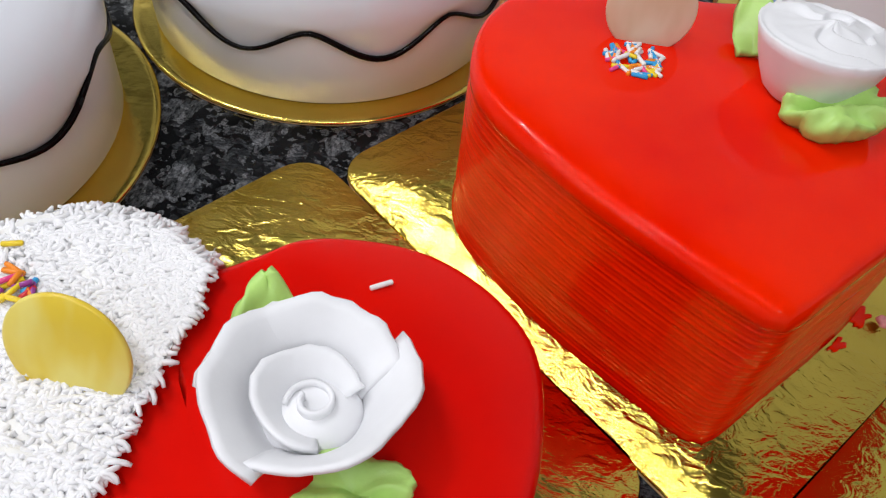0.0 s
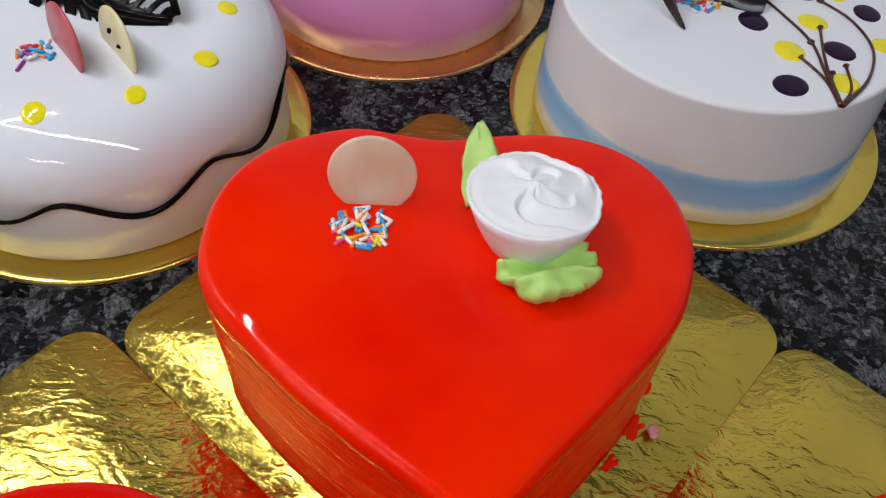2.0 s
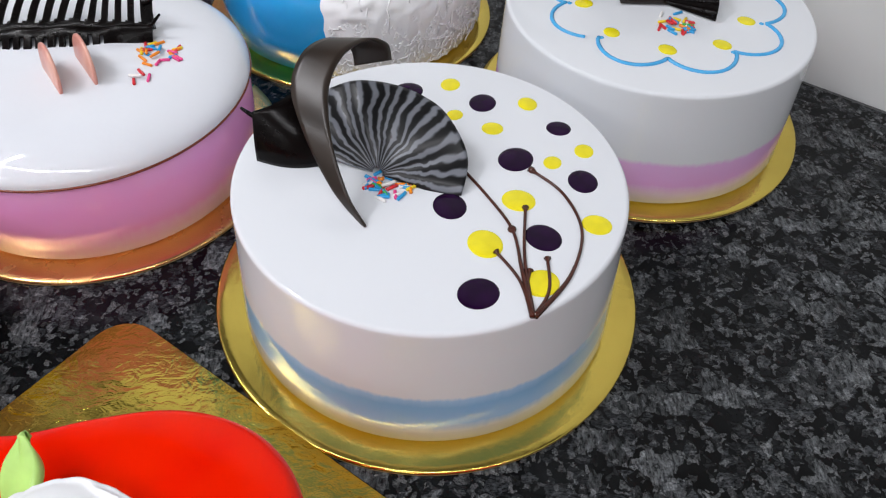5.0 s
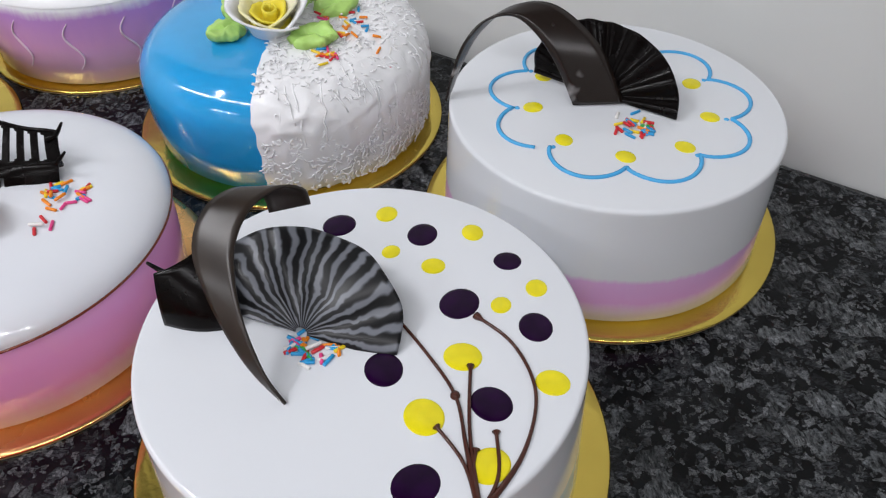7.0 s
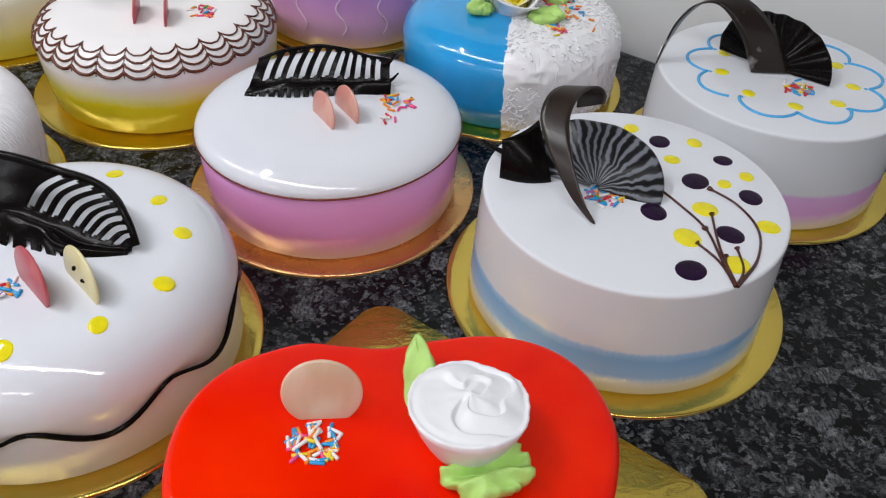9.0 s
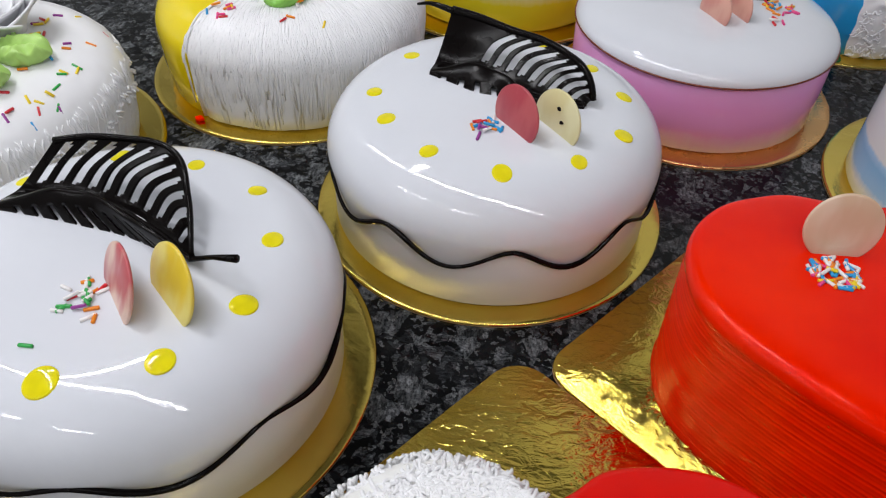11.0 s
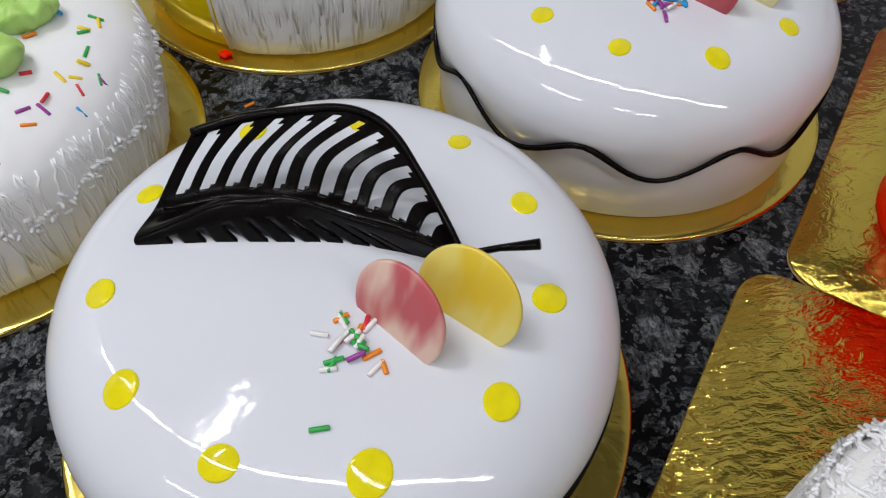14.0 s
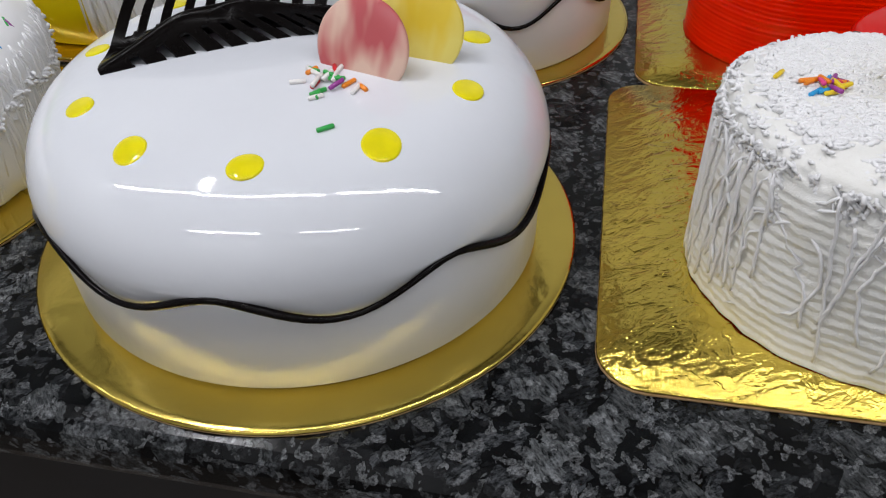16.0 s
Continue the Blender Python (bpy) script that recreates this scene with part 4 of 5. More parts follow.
part("chocolate_flap", sheet(flap, 20, 12, 0.0016), CHOC, cake_d, "black outer wing of the chocolate shell")
part("chocolate_hook", tube(spline([(-0.086, 0.034, 0.098), (-0.098, 0.040, 0.099), (-0.110, 0.046, 0.104)], 6), lambda t: 0.003 - 0.0022 * t, 8), CHOC, cake_d, "small hooked chocolate tip")
sprinkles(cake_d, FLAT, -0.024, -0.010, 0.013, 34, ["red", "orange", "blue", "white", "pink", "yellow", "blue", "green"], 21)

# the cake by the wall
BLUE_LINE = plain("blue_gel_line", (0.06, 0.38, 0.72), 0.25, 0.5, grain=120, vary=0.1)
CUSP0 = -141.0
scallop = []
for i in range(361):
    a = math.radians(CUSP0 + i * 0.9875)
    q = 0.070 + 0.0165 * abs(math.sin((math.degrees(a) - CUSP0) * math.radians(4.5))) ** 0.75
    scallop.append((0.003 + q * math.cos(a) * 1.02, -0.001 + q * math.sin(a) * 0.98, 0.0926))
part("scalloped_line", tube(scallop, 0.0015, 6), BLUE_LINE, cake_e, "scalloped line of blue gel")
for k in range(9):
    a = math.radians(CUSP0 + 40 * k)
    dot(cake_e, FLAT, 0.003 + 0.0585 * math.cos(a), -0.001 + 0.0585 * math.sin(a), 0.0064, YELLOW)
    dot(cake_e, FLAT, 0.003 + 0.0690 * math.cos(a), -0.001 + 0.0690 * math.sin(a), 0.0018, BLUE_LINE)
MARBLE = two_tone("marbled_brown_chocolate", (0.014, 0.009, 0.007), (0.30, 0.29, 0.29), 42, 0.60, 0.72, 0.22)
ribbon(cake_e, [(-0.110, 0.018, 0.0935), (-0.104, 0.021, 0.112), (-0.094, 0.025, 0.132), (-0.076, 0.029, 0.146), (-0.052, 0.026, 0.147), (-0.028, 0.012, 0.126), (-0.012, -0.002, 0.0935)],
       ((0.45, 0.85, 0.25), (1.0, -0.05, 0.0)), lambda s: 0.010 + 0.024 * min(1, s * 1.2) ** 1.3, 0.0015, MARBLE, "arched band of marbled brown chocolate")
fan(cake_e, (-0.008, 0.006, 0.0945), (0.83, -0.556, 0.0), (0.10, 0.62, 0.76), -2, 176, (0.050, 0.050), 9, 0.0020, 0.004, CHOC, "pleated black chocolate fan")
sprinkles(cake_e, FLAT, 0.005, -0.026, 0.014, 28, ["red", "orange", "red", "white", "green", "blue", "yellow"], 33)

# the yellow cake with chevrons
FEATHER = plain("feathered_chocolate_line", (0.11, 0.030, 0.015), 0.25, 0.5, grain=120, vary=0.3)
shoulder = arc(0.080, 0.062, 0.0404, 0.0264, 6, 78, 60)
for row, (start, wide) in enumerate(((6, 0.0016), (21, 0.0012), (35, 0.0012), (48, 0.0009))):
    pts = []
    for i in range(1081):
        saw = abs(math.sin(math.radians(i / 3) * 14)) ** 0.6
        k = max(0, min(60, int((start + 15 - 15 * saw - 6) / 72 * 60)))
        q, z = shoulder[k]
        pts.append((q * math.cos(math.radians(i / 3)), q * math.sin(math.radians(i / 3)), z))
    part("chevron_line", tube(pts, wide, 6), FEATHER, cake_f, "feathered brown chocolate line")
for k in range(28):
    a = math.pi * k / 14
    part("drawn_line", tube([(q * math.cos(a), q * math.sin(a), z) for q, z in shoulder[:52:6]], 0.0005, 5), FEATHER, cake_f, "fine drawn chocolate line")
disc(cake_f, (-0.002, -0.057), (-0.006, -0.026), 0.087, 0.0185, RED_DISC_B, "red chocolate disc standing on edge", 8)
disc(cake_f, (0.028, -0.060), (0.022, -0.028), 0.087, 0.0185, RED_DISC_B, "red chocolate disc standing on edge", 8)
sprinkles(cake_f, PROF_F, 0.056, -0.027, 0.013, 24, MIX, 41)
chocolate_comb(cake_f, -0.060, 0.010, 0.052, 0.020, 0.088, (0.030, 0.030), (0.020, 0.014), 10, "slotted dark chocolate leaf", 0.1, sharp=5)

# the red heart
TOP_H = TALL
FLAT_TALL = [(0.14, TALL), (0.0, TALL)]
off = lambda x, y: (x - 0.400, y - 0.618)
disc(heart_red, off(0.3450, 0.6385), off(0.3710, 0.6400), TOP_H - 0.0005, 0.0205, PEACH_DISC, "plain peach-coloured chocolate disc", -12)
sprinkles(heart_red, FLAT_TALL, *off(0.3545, 0.6200), 0.0125, 54, ["white", "blue", "orange", "white", "yellow", "pink", "blue", "white", "orange"], 51)
swirl(heart_red, pose(*off(0.431, 0.6205), TOP_H - 0.001, 7, -3, 200), 0.0300, 0.032, "squat white cream rose piped in a soft spiral")
leaf(heart_red, pose(*off(0.4095, 0.639), TOP_H + 0.001, -30, -34, 98), 0.040, 0.019, GREEN, "upright pointed leaf of green cream", 0.002, 0.004, -0.002)
lump(heart_red, pose(*off(0.4195, 0.5965), TOP_H, 10, -3, 10), 0.042, 0.024, 0.016, GREEN, "thick lobed leaf of green cream", 3)
DRIP = red_glaze("red_glaze_drip", False)
for x, y, size, seed in ((0.1100, -0.010, 0.0048, 1), (0.1025, -0.034, 0.0066, 2), (0.088, -0.055, 0.0048, 3)):
    outline = []
    for a in (6.283185 * k / 28 for k in range(28)):
        g = size * (1 + 0.9 * noise.noise(Vector((1.7 * math.cos(a), 1.7 * math.sin(a), seed * 3.7))))
        outline.append((g * 0.55 * math.cos(a), g * 1.3 * math.sin(a)))
    b = part("glaze_drip", slab(outline, 0.0002, 0.0011, 0.0004), DRIP, heart_red, "run-off of red glaze")
    b.matrix_local = pose(x * 0.985, y, 0, 0, 0, -38)
CRUMB = plain("pink_crumb", (0.75, 0.35, 0.36), 0.7, 0.2, grain=400, vary=0.2, relief=0.5)
b = part("crumb", slab([(0.003 * math.cos(k) * (1 + 0.3 * math.sin(5 * k)), 0.004 * math.sin(k)) for k in (0.449 * j for j in range(14))], 0.0025, 0.0055, 0.001), CRUMB, heart_red, "pale pink crumb")
b.location = (0.110, -0.037, 0)


# ---- shredded cream ----
def strings(parent, paths, radius, name, label, mat=CREAM):
    """Many fine strands of cream joined into one part."""
    verts, faces = [], []
    for pts in paths:
        pts = [Vector(p) for p in pts]
        base = len(verts)
        for i, p in enumerate(pts):
            d = (pts[min(i + 1, len(pts) - 1)] - pts[max(i - 1, 0)]).normalized()
            u = d.orthogonal().normalized() if i == 0 else (u - d * u.dot(d)).normalized()
            w = d.cross(u)
            for k in range(5):
                q = math.radians(72 * k)
                verts.append(p + (u * math.cos(q) + w * math.sin(q)) * (radius * (0.7 if i in (0, len(pts) - 1) else 1.0)))
        for i in range(len(pts) - 1):
            for k in range(5):
                j = (k + 1) % 5
                faces.append((base + 5 * i + k, base + 5 * i + j, base + 5 * i + 5 + j, base + 5 * i + 5 + k))
        faces.append(tuple(base + 4 - k for k in range(5)))
        faces.append(tuple(base + 5 * (len(pts) - 1) + k for k in range(5)))
    me = bpy.data.meshes.new(name)
    me.from_pydata(verts, [], faces)
    me.polygons.foreach_set("use_smooth", [True] * len(faces))
    me.materials.append(mat)
    ob = new(name, me)
    ob.parent = parent
    return tagged(ob, label, kind="stuff")


def half_coat(parent, profile, a0, a1, rough, mat, label, puff=0.003):
    """A coat of cream over the part of a turned cake between two bearings."""
    n = 90
    loops = []
    for q, z in profile:
        ring = []
        for i in range(n + 1):
            a = math.radians(a0 + (a1 - a0) * i / n)
            edge = min(1.0, i / 3, (n - i) / 3)
            g = q + puff * edge + rough * edge * noise.noise(Vector((q * math.cos(a) * 130, q * math.sin(a) * 130, z * 130))) * (q > 0.012)
            w = 0.004 * noise.noise(Vector((z * 90, q * 90, 3.3))) * (1 - min(1, min(i, n - i) / 6))
            ring.append((g * math.cos(a + w / max(q, 0.02)), g * math.sin(a + w / max(q, 0.02)), z + (puff * 0.8 if z > 0.05 else 0) * edge + rough * 0.6 * edge * noise.noise(Vector((q * math.cos(a) * 150, q * math.sin(a) * 150, 7)))))
        loops.append(ring)
    return part("cream_coat", rings(loops, closed=False, cap_last=False), mat, parent, label)


def dense(profile, n=5):
    out = []
    for a, b in zip(profile, profile[1:]):
        out += [(a[0] + (b[0] - a[0]) * k / n, a[1] + (b[1] - a[1]) * k / n) for k in range(n)]
    return out + [profile[-1]]


def strand_down(profile, a, t0, t1, r, drift=0.12, lift=0.0035, steps=9):
    """A strand running down a turned cake from the share t0 of its outline (from the top) to t1."""
    total = len(profile) - 1
    pts = []
    sway = r.uniform(-drift, drift)
    for k in range(steps):
        t = t0 + (t1 - t0) * k / (steps - 1)
        f = (1 - t) * total
        i = min(int(f), total - 1)
        q = profile[i][0] + (profile[i + 1][0] - profile[i][0]) * (f - i)
        z = profile[i][1] + (profile[i + 1][1] - profile[i][1]) * (f - i)
        b = a + sway * k / steps + r.uniform(-0.012, 0.012)
        g = q + lift + r.uniform(-0.0004, 0.0006)
        pts.append((g * math.cos(b), g * math.sin(b), z + (lift * 0.8 if z > 0.05 else 0)))
    return pts


def curl(x, y, z, r, size=0.006):
    a = r.uniform(0, 6.283)
    bend = r.uniform(-2.5, 2.5)
    pts, px, py = [], x, y
    for k in range(5):
        pts.append((px, py, z + 0.0008 + 0.0012 * math.sin(k * 0.9 + a)))
        px, py = px + size / 4 * math.cos(a + bend * k / 4), py + size / 4 * math.sin(a + bend * k / 4)
    return pts


def ribbed_cream():
    m, t, b = material("ribbed_cream", 0.45, 0, 0.35)
    v = coords(t)
    t.links.new(ramp(t, noise_tex(t, v, 60, 4), [(0.3, (0.80, 0.79, 0.75)), (0.7, (0.84, 0.84, 0.82))]), b.inputs["Base Color"])
    w = node(t, "ShaderNodeTexWave", Scale=62.0, Distortion=1.6, Detail=3.0)
    w.bands_direction = "Z"
    t.links.new(v, w.inputs["Vector"])
    one = bump(t, b, w.outputs["Fac"], 0.32, 0.0013)
    bump(t, b, noise_tex(t, v, 420, 3, 0.7), 0.5, 0.0012, one)
    return m


RIBBED = ribbed_cream()

# the blue cake's white half
r = random.Random(61)
dg = dense(PROF_G, 2)
half_coat(cake_g, dg, -98, 84, 0.0026, SOFTWHITE, "rough shredded white cream over one half")
paths = [strand_down(dg, math.radians(r.uniform(-97, 83)), r.uniform(0.05, 0.45), r.uniform(0.55, 0.99), r, 0.12, 0.0028) for _ in range(45)]
for _ in range(1500):
    a, q = math.radians(r.uniform(-96, 82)), 0.112 * math.sqrt(r.uniform(0.02, 1))
    x, y = q * math.cos(a), q * math.sin(a)
    paths.append(curl(x, y, profile_height(dg, q)[0] + 0.0018, r, 0.006))
for _ in range(1900):
    a, z = math.radians(r.uniform(-96, 82)), r.uniform(0.006, 0.07)
    q = 0.1185 - max(0, z - 0.055) * 0.55
    x, y = q * math.cos(a), q * math.sin(a)
    bend, w = r.uniform(-1, 1), r.uniform(-1, 1)
    paths.append([(x - y * 0.012 * (w * k + bend * math.sin(k)), y + x * 0.012 * (w * k + bend * math.sin(k)), z - 0.0010 * k * (1 - abs(bend) * 0.5) + 0.0008 * math.sin(2 * k)) for k in range(5)])
strings(cake_g, paths, 0.00065, "cream_fleece", "fine tangled strands of white cream", SOFTWHITE)
for x, y, n, s in ((0.050, -0.015, 18, 0.020), (0.066, -0.037, 12, 0.022), (0.036, -0.070, 12, 0.010), (0.03, 0.03, 10, 0.025), (0.08, -0.06, 3, 0.01)):
    sprinkles(cake_g, [(q, z + 0.0035) for q, z in dg], x, y, s, n, WARM, int(x * 9999))
LAYERS = ((2, 0.16, 0.36, 0.62, 1.9, PETAL_YELLOW), (3, 0.34, 0.66, 0.86, 1.35, PETAL_TINGED), (3, 0.58, 0.98, 1.0, 1.45, PETAL_MAT))
LAYERS_WHITE = ((2, 0.16, 0.36, 0.62, 1.9, PETAL_MAT), (3, 0.34, 0.66, 0.86, 1.35, PETAL_MAT), (3, 0.58, 0.98, 1.0, 1.45, PETAL_MAT))
rose(cake_g, pose(-0.004, -0.022, 0.0905, 16, -6, 20), 0.028, 0.031, LAYERS, PETAL_YELLOW, "open white cream rose with a yellow heart")
rose(cake_g, pose(0.004, 0.026, 0.092, 8, 0, 70), 0.027, 0.030, LAYERS_WHITE, PETAL_MAT, "open white cream rose")
for x, y, t, ln in ((0.012, -0.046, -10, 0.034), (0.030, -0.008, 20, 0.032), (-0.026, -0.030, 200, 0.026), (0.010, 0.0, 70, 0.03), (-0.024, -0.012, 120, 0.026)):
    lump(cake_g, pose(x, y, 0.0905, 6, -6, t), ln, 0.024, 0.010, GREEN, "thick lobed leaf of green cream", x * 900)

# the yellow cake with roses
dh = dense(PROF_H, 2)
half_coat(cake_h, dh, -88, 100, 0.0006, SOFTWHITE, "smooth white cream over one half", 0.0025)
paths = []
for k in range(150):
    a = math.radians(r.uniform(-87, 60))
    p = strand_down(dh, a, r.uniform(0.62, 0.72), r.uniform(0.9, 1.0), r, 0.06, 0.0025)
    paths.append(p)
fringe, paths = paths, []
for k in range(620):
    a = math.radians(r.uniform(-87, 75))
    q = 0.1245 - abs(r.gauss(0, 0.002))
    paths.append(curl(q * math.cos(a), q * math.sin(a), 0.046 + 0.004 * math.sin(9 * a) + r.gauss(0, 0.0028), r, 0.005))
strings(cake_h, paths, 0.0012, "cream_ruffle", "curly ruffle of white cream round the side", SOFTWHITE)
strings(cake_h, fringe, 0.0008, "cream_fringe", "fringe of white cream strands hanging down", SOFTWHITE)
rose(cake_h, pose(0.016, -0.022, 0.0915, 22, 8, 0), 0.031, 0.036, LAYERS, PETAL_YELLOW, "open white cream rose with a yellow heart")
rose(cake_h, pose(0.028, 0.032, 0.0915, 10, 0, 40), 0.033, 0.036, LAYERS_WHITE, PETAL_MAT, "open white cream rose")
for x, y, t, ln in ((0.042, -0.050, 25, 0.036), (0.052, -0.006, 15, 0.036), (-0.012, -0.010, 150, 0.030), (-0.02, 0.04, 130, 0.03)):
    lump(cake_h, pose(x, y, 0.0925, 4, -4, t), ln, 0.026, 0.014, GREEN, "thick lobed leaf of green cream", x * 900)
top_h = [(q, z + 0.0025) for q, z in dh]
for x, y, n, s in ((0.080, -0.050, 12, 0.022), (0.084, 0.0, 14, 0.022), (0.060, -0.085, 8, 0.010), (0.03, -0.078, 4, 0.010), (0.07, 0.05, 12, 0.03), (0.10, -0.03, 4, 0.012)):
    sprinkles(cake_h, top_h, x, y, s, n, ["red", "orange", "yellow", "blue", "green", "violet"], int(1000 + x * 9999 + y * 777))

# the yellow cake with strands
dj = dense(PROF_J, 2)
half_coat(cake_j, dj, -118, 66, 0.0012, SOFTWHITE, "white cream strands combed over one half", 0.003)
paths = [strand_down(dj, math.radians(r.uniform(-117, 65)), r.uniform(0.10, 0.5), r.uniform(0.80, 1.0), r, 0.05, 0.0026, 12) for _ in range(760)]
strings(cake_j, paths, 0.0010, "cream_fleece", "long combed strands of white cream", SOFTWHITE)
rose(cake_j, pose(-0.024, -0.026, 0.091, 18, -5, 10), 0.030, 0.034, LAYERS, PETAL_YELLOW, "open white cream rose with a yellow heart")
lump(cake_j, pose(0.000, -0.062, 0.0915, 4, -4, 10), 0.036, 0.028, 0.010, GREEN_DEEP, "thick lobed leaf of green cream", 2)
lump(cake_j, pose(0.022, -0.014, 0.0935, 4, -4, 20), 0.036, 0.028, 0.010, GREEN_DEEP, "thick lobed leaf of green cream", 5)
top_j = [(q, z + 0.0035) for q, z in dj]
for x, y, n, s in ((0.060, -0.020, 12, 0.026), (0.040, -0.070, 9, 0.026), (0.070, 0.020, 8, 0.022), (-0.030, -0.085, 9, 0.012)):
    sprinkles(cake_j, top_j, x, y, s, n, WARM + ["violet", "blue"], int(2000 + x * 9999 + y * 777))

# the purple cake
SQUIGGLE = plain("pale_pink_cream", (0.80, 0.62, 0.74), 0.35, 0.4, grain=80, vary=0.06)
part("cake_top", lathe([(q + 0.0006, z + 0.0006) for q, z in PROF_K if z > 0.076], 96), SOFTWHITE, cake_k, "white cream top with a ragged edge")
for k in range(15):
    a = math.radians(24 * k + 5)
    pts = [(0.1143 * math.cos(a + 0.05 * math.sin(j * 0.8)), 0.1143 * math.sin(a + 0.05 * math.sin(j * 0.8)), 0.020 + 0.0055 * j) for j in range(9)]
    part("squiggle", tube(spline(pts, 3), lambda t: 0.0004 + 0.0007 * math.sin(3.1 * t), 6), SQUIGGLE, cake_k, "raised white cream squiggle")

# the two-tone heart: a shredded half laid over the glaze
def heart_half(parent, form, split, puff, rough):
    pts = spline([(x, y, 0) for x, y in form], 8, True)
    prof = [(0.0, 0.001)] + [(0.0, 0.008 * k) for k in range(1, 10)] + [(0.0015, 0.078), (0.004, 0.084), (0.009, 0.0885)] + [(0.016 + 0.009 * k, 0.090) for k in range(10)]
    bm = bmesh.new()
    grid = []
    for inset, z in prof:
        row = []
        for p in pts:
            k = max(0.05, 1 - inset / p.length)
            x, y = p.x * k, p.y * k
            d = Vector((p.x, p.y, 0)).normalized()
            out = puff * (1 if z < 0.089 else 0) + rough * noise.noise(Vector((x * 140, y * 140, z * 140)))
            x, y = x + d.x * out, y + d.y * out
            lim = split + 0.004 * noise.noise(Vector((y * 60, z * 60, 2)))
            zz = z + (puff if z > 0.07 else 0) + (rough * 1.2 * noise.noise(Vector((x * 160, y * 160, 5))) if z > 0.08 else 0)
            row.append((bm.verts.new((min(x, lim), y, zz)), x < lim + (0.012 if z > 0.085 else 0.0015)))
        grid.append(row)
    n = len(pts)
    for a, b in zip(grid, grid[1:]):
        for i in range(n):
            j = (i + 1) % n
            quad = (a[i], a[j], b[j], b[i])
            if sum(q[1] for q in quad) >= 3:
                bm.faces.new([q[0] for q in quad])
    for v in [v for v in bm.verts if not v.link_faces]:
        bm.verts.remove(v)
    part("cream_coat", bm, RIBBED, parent, "rough shredded white cream over one half")
    rr = random.Random(77)
    low = [p for p in pts if p.x < split - 0.004 and p.y < 0.02]
    left = [p for p in low if p.x > -0.1115 or p.y < 0] + [p for p in pts if p.x < split - 0.004 and p.y >= 0.02]
    paths = []
    for _ in range(85):
        i = rr.randrange(len(left))
        top, low = rr.uniform(0.074, 0.086), rr.choice((rr.uniform(0.002, 0.02), rr.uniform(0.002, 0.03), rr.uniform(0.02, 0.06)))
        shift, zig, line = rr.choice((-3, -2, -1.5, -1, 1, 1.5, 2)), rr.random() < 0.12, []
        for k in range(15):
            t = k / 14
            f = i + shift * (t if not zig else abs(2 * t - 1)) + rr.uniform(-0.12, 0.12)
            w = left[max(0, min(len(left) - 1, int(f)))].lerp(left[max(0, min(len(left) - 1, int(f) + 1))], f - int(f)) if f >= 0 else left[0]
            g = w + w.normalized() * (puff + 0.0004 + rr.uniform(0, 0.0005))
            line.append((g.x, g.y, top + (low - top) * t))
        paths.append(line)
    strings(parent, paths, 0.0008, "cream_drizzle", "thin strings of white cream run down the side", SOFTWHITE)
    paths = []
    for _ in range(9000):
        p = rr.choice(left)
        k = 0.985 * math.sqrt(rr.random())
        x, y = p.x * k, p.y * k
        if x < split:
            paths.append(curl(x, y, 0.0888 + puff - (0.0035 if k > 0.93 else 0), rr, rr.uniform(0.003, 0.008)))
    for _ in range(700):
        i = rr.randrange(len(left))
        w = left[i].lerp(left[(i + 1) % len(left)], rr.random()) if i + 1 < len(left) else left[i]
        g = w + w.normalized() * (puff - 0.0006)
        z = 0.089 - 0.034 * rr.random() ** 2.2 * (0.6 + 0.8 * noise.noise(Vector((i * 0.35, 2.0, 0))))
        paths.append([(g.x + rr.uniform(-0.0006, 0.0012), g.y + rr.uniform(-0.001, 0.001) + 0.0012 * k * rr.uniform(-1, 1), z - 0.0013 * k) for k in range(4)])
    for _ in range(160):
        y = rr.uniform(-0.09, 0.072)
        paths.append(curl(split - 0.002, y, 0.0875 + puff, rr, 0.006))
    strings(parent, paths, 0.00095, "cream_fleece", "knobbly shreds of white cream", SOFTWHITE)


heart_half(heart_two, HEART_TWO, -0.021, 0.005, 0.0022)
disc(heart_two, (-0.059, 0.0265), (-0.027, 0.0265), 0.0935, 0.0205, YEL_DISC, "yellow chocolate disc stuck in the cream", -22)
sprinkles(heart_two, [(0.14, 0.0965), (0, 0.0965)], -0.077, 0.048, 0.010, 16, ["red", "orange", "orange", "pink", "yellow", "violet", "green", "blue"], 71)
rose(heart_two, pose(0.031, 0.031, 0.0885, 4, 2, 160), 0.0275, 0.027, ((1, 0.26, 0.52, 0.62, 2.3, PETAL_MAT), (3, 0.54, 1.04, 0.92, 1.4, PETAL_MAT)), PETAL_MAT, "open white cream rose with wavy petals", 0.30, 0.26)
leaf(heart_two, pose(0.012, 0.046, 0.091, 10, -16, 112), 0.030, 0.024, GREEN, "pointed leaf of green cream", 0.002, 0.004)
lump(heart_two, pose(0.036, 0.010, 0.089, 0, -3, -8), 0.032, 0.024, 0.012, GREEN, "thick lobed leaf of green cream", 4)
sprinkle(heart_two, pose(0.0385, 0.0865, 0.0906, 0, 0, 35), "white", 1.2)
sprinkle(heart_two, on_top([(0.14, 0.0965), (0, 0.0965)], -0.0875, 0.066) @ pose(0, 0, 0.0006, 0, 0, 20), "yellow")

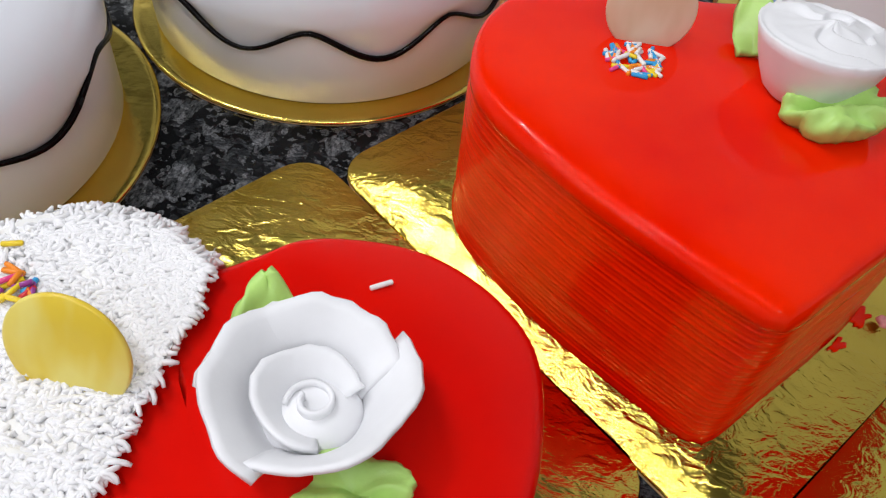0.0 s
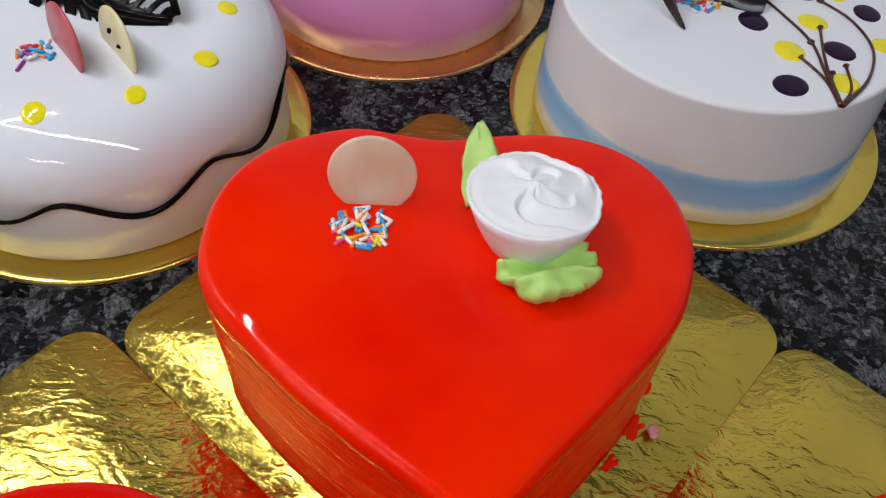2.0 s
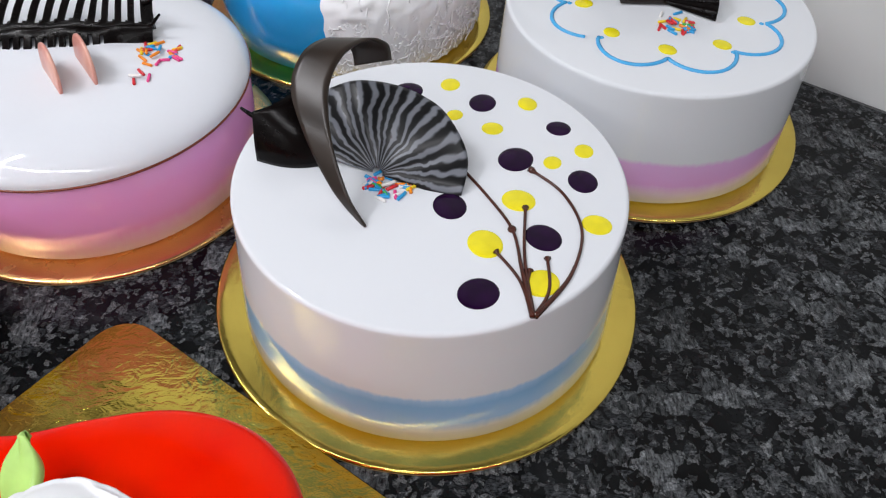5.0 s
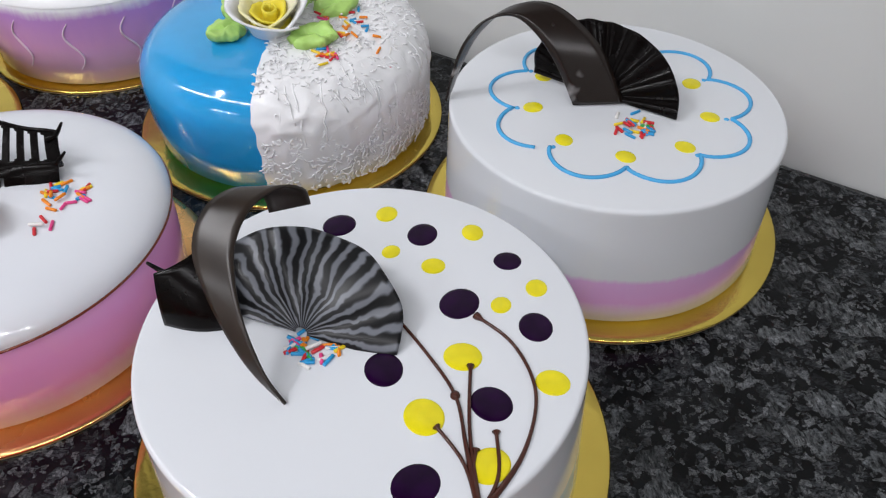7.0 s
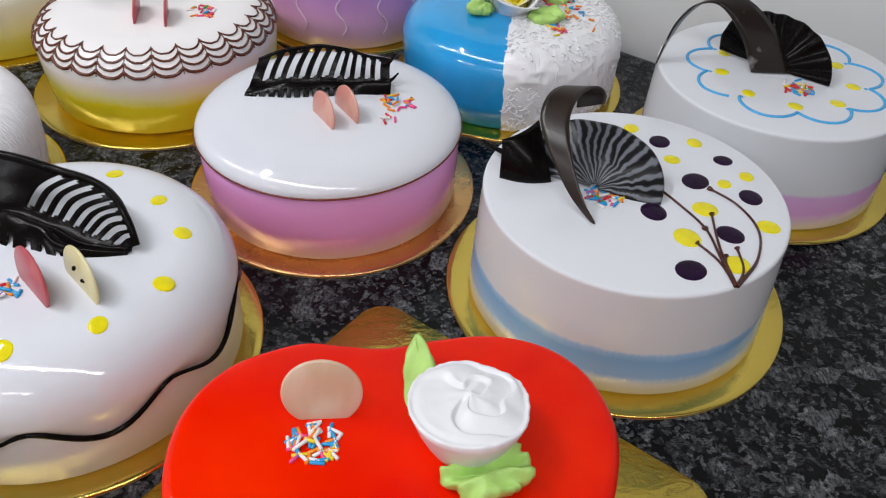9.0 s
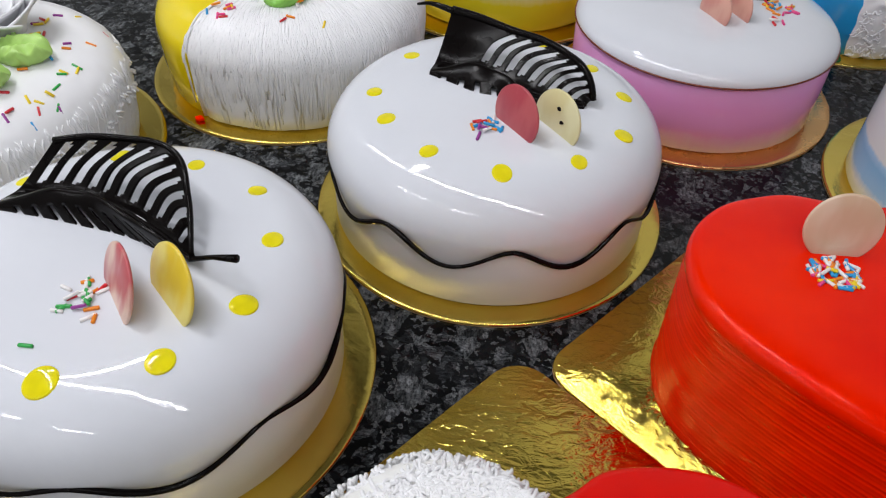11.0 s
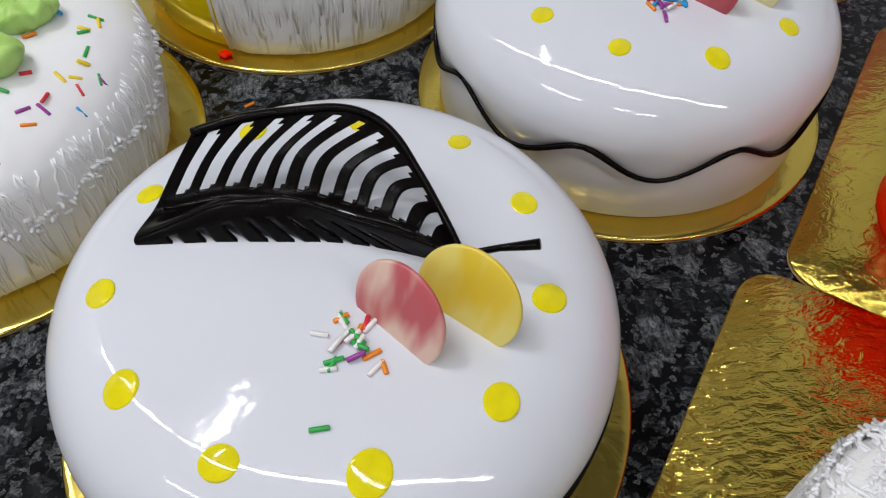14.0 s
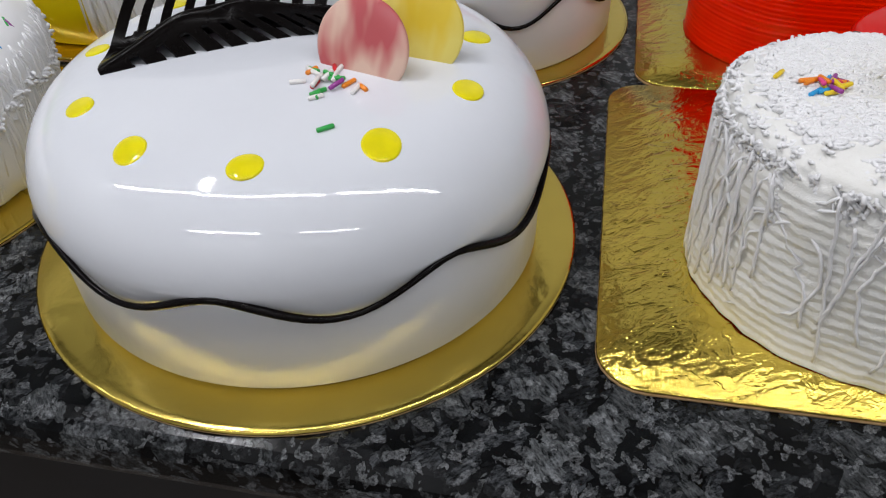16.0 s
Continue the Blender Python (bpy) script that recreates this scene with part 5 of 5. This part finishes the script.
# loose crumbs on the stone
for x, y, t, c in ((-0.082, 0.786, 30, "orange"),):
    ob = tagged(new("sprinkle", sprinkle_mesh(c)), c + " sugar strand lying on the granite", "sprinkle", "loose sugar strands")
    ob.matrix_world = pose(x, y, 0.0009, 0, 0, t)
ob = part("glaze_crumb", slab([(0.0042 * math.cos(k) * (1 + 0.25 * math.sin(4 * k)), 0.0035 * math.sin(k)) for k in (0.449 * j for j in range(14))], 0.0, 0.003, 0.001), DRIP, None, smooth=True)
tagged(ob, "small red crumb on the gold card", "crumb")
ob.matrix_world = pose(-0.099, 0.836, BOARD, 0, 0, -25)
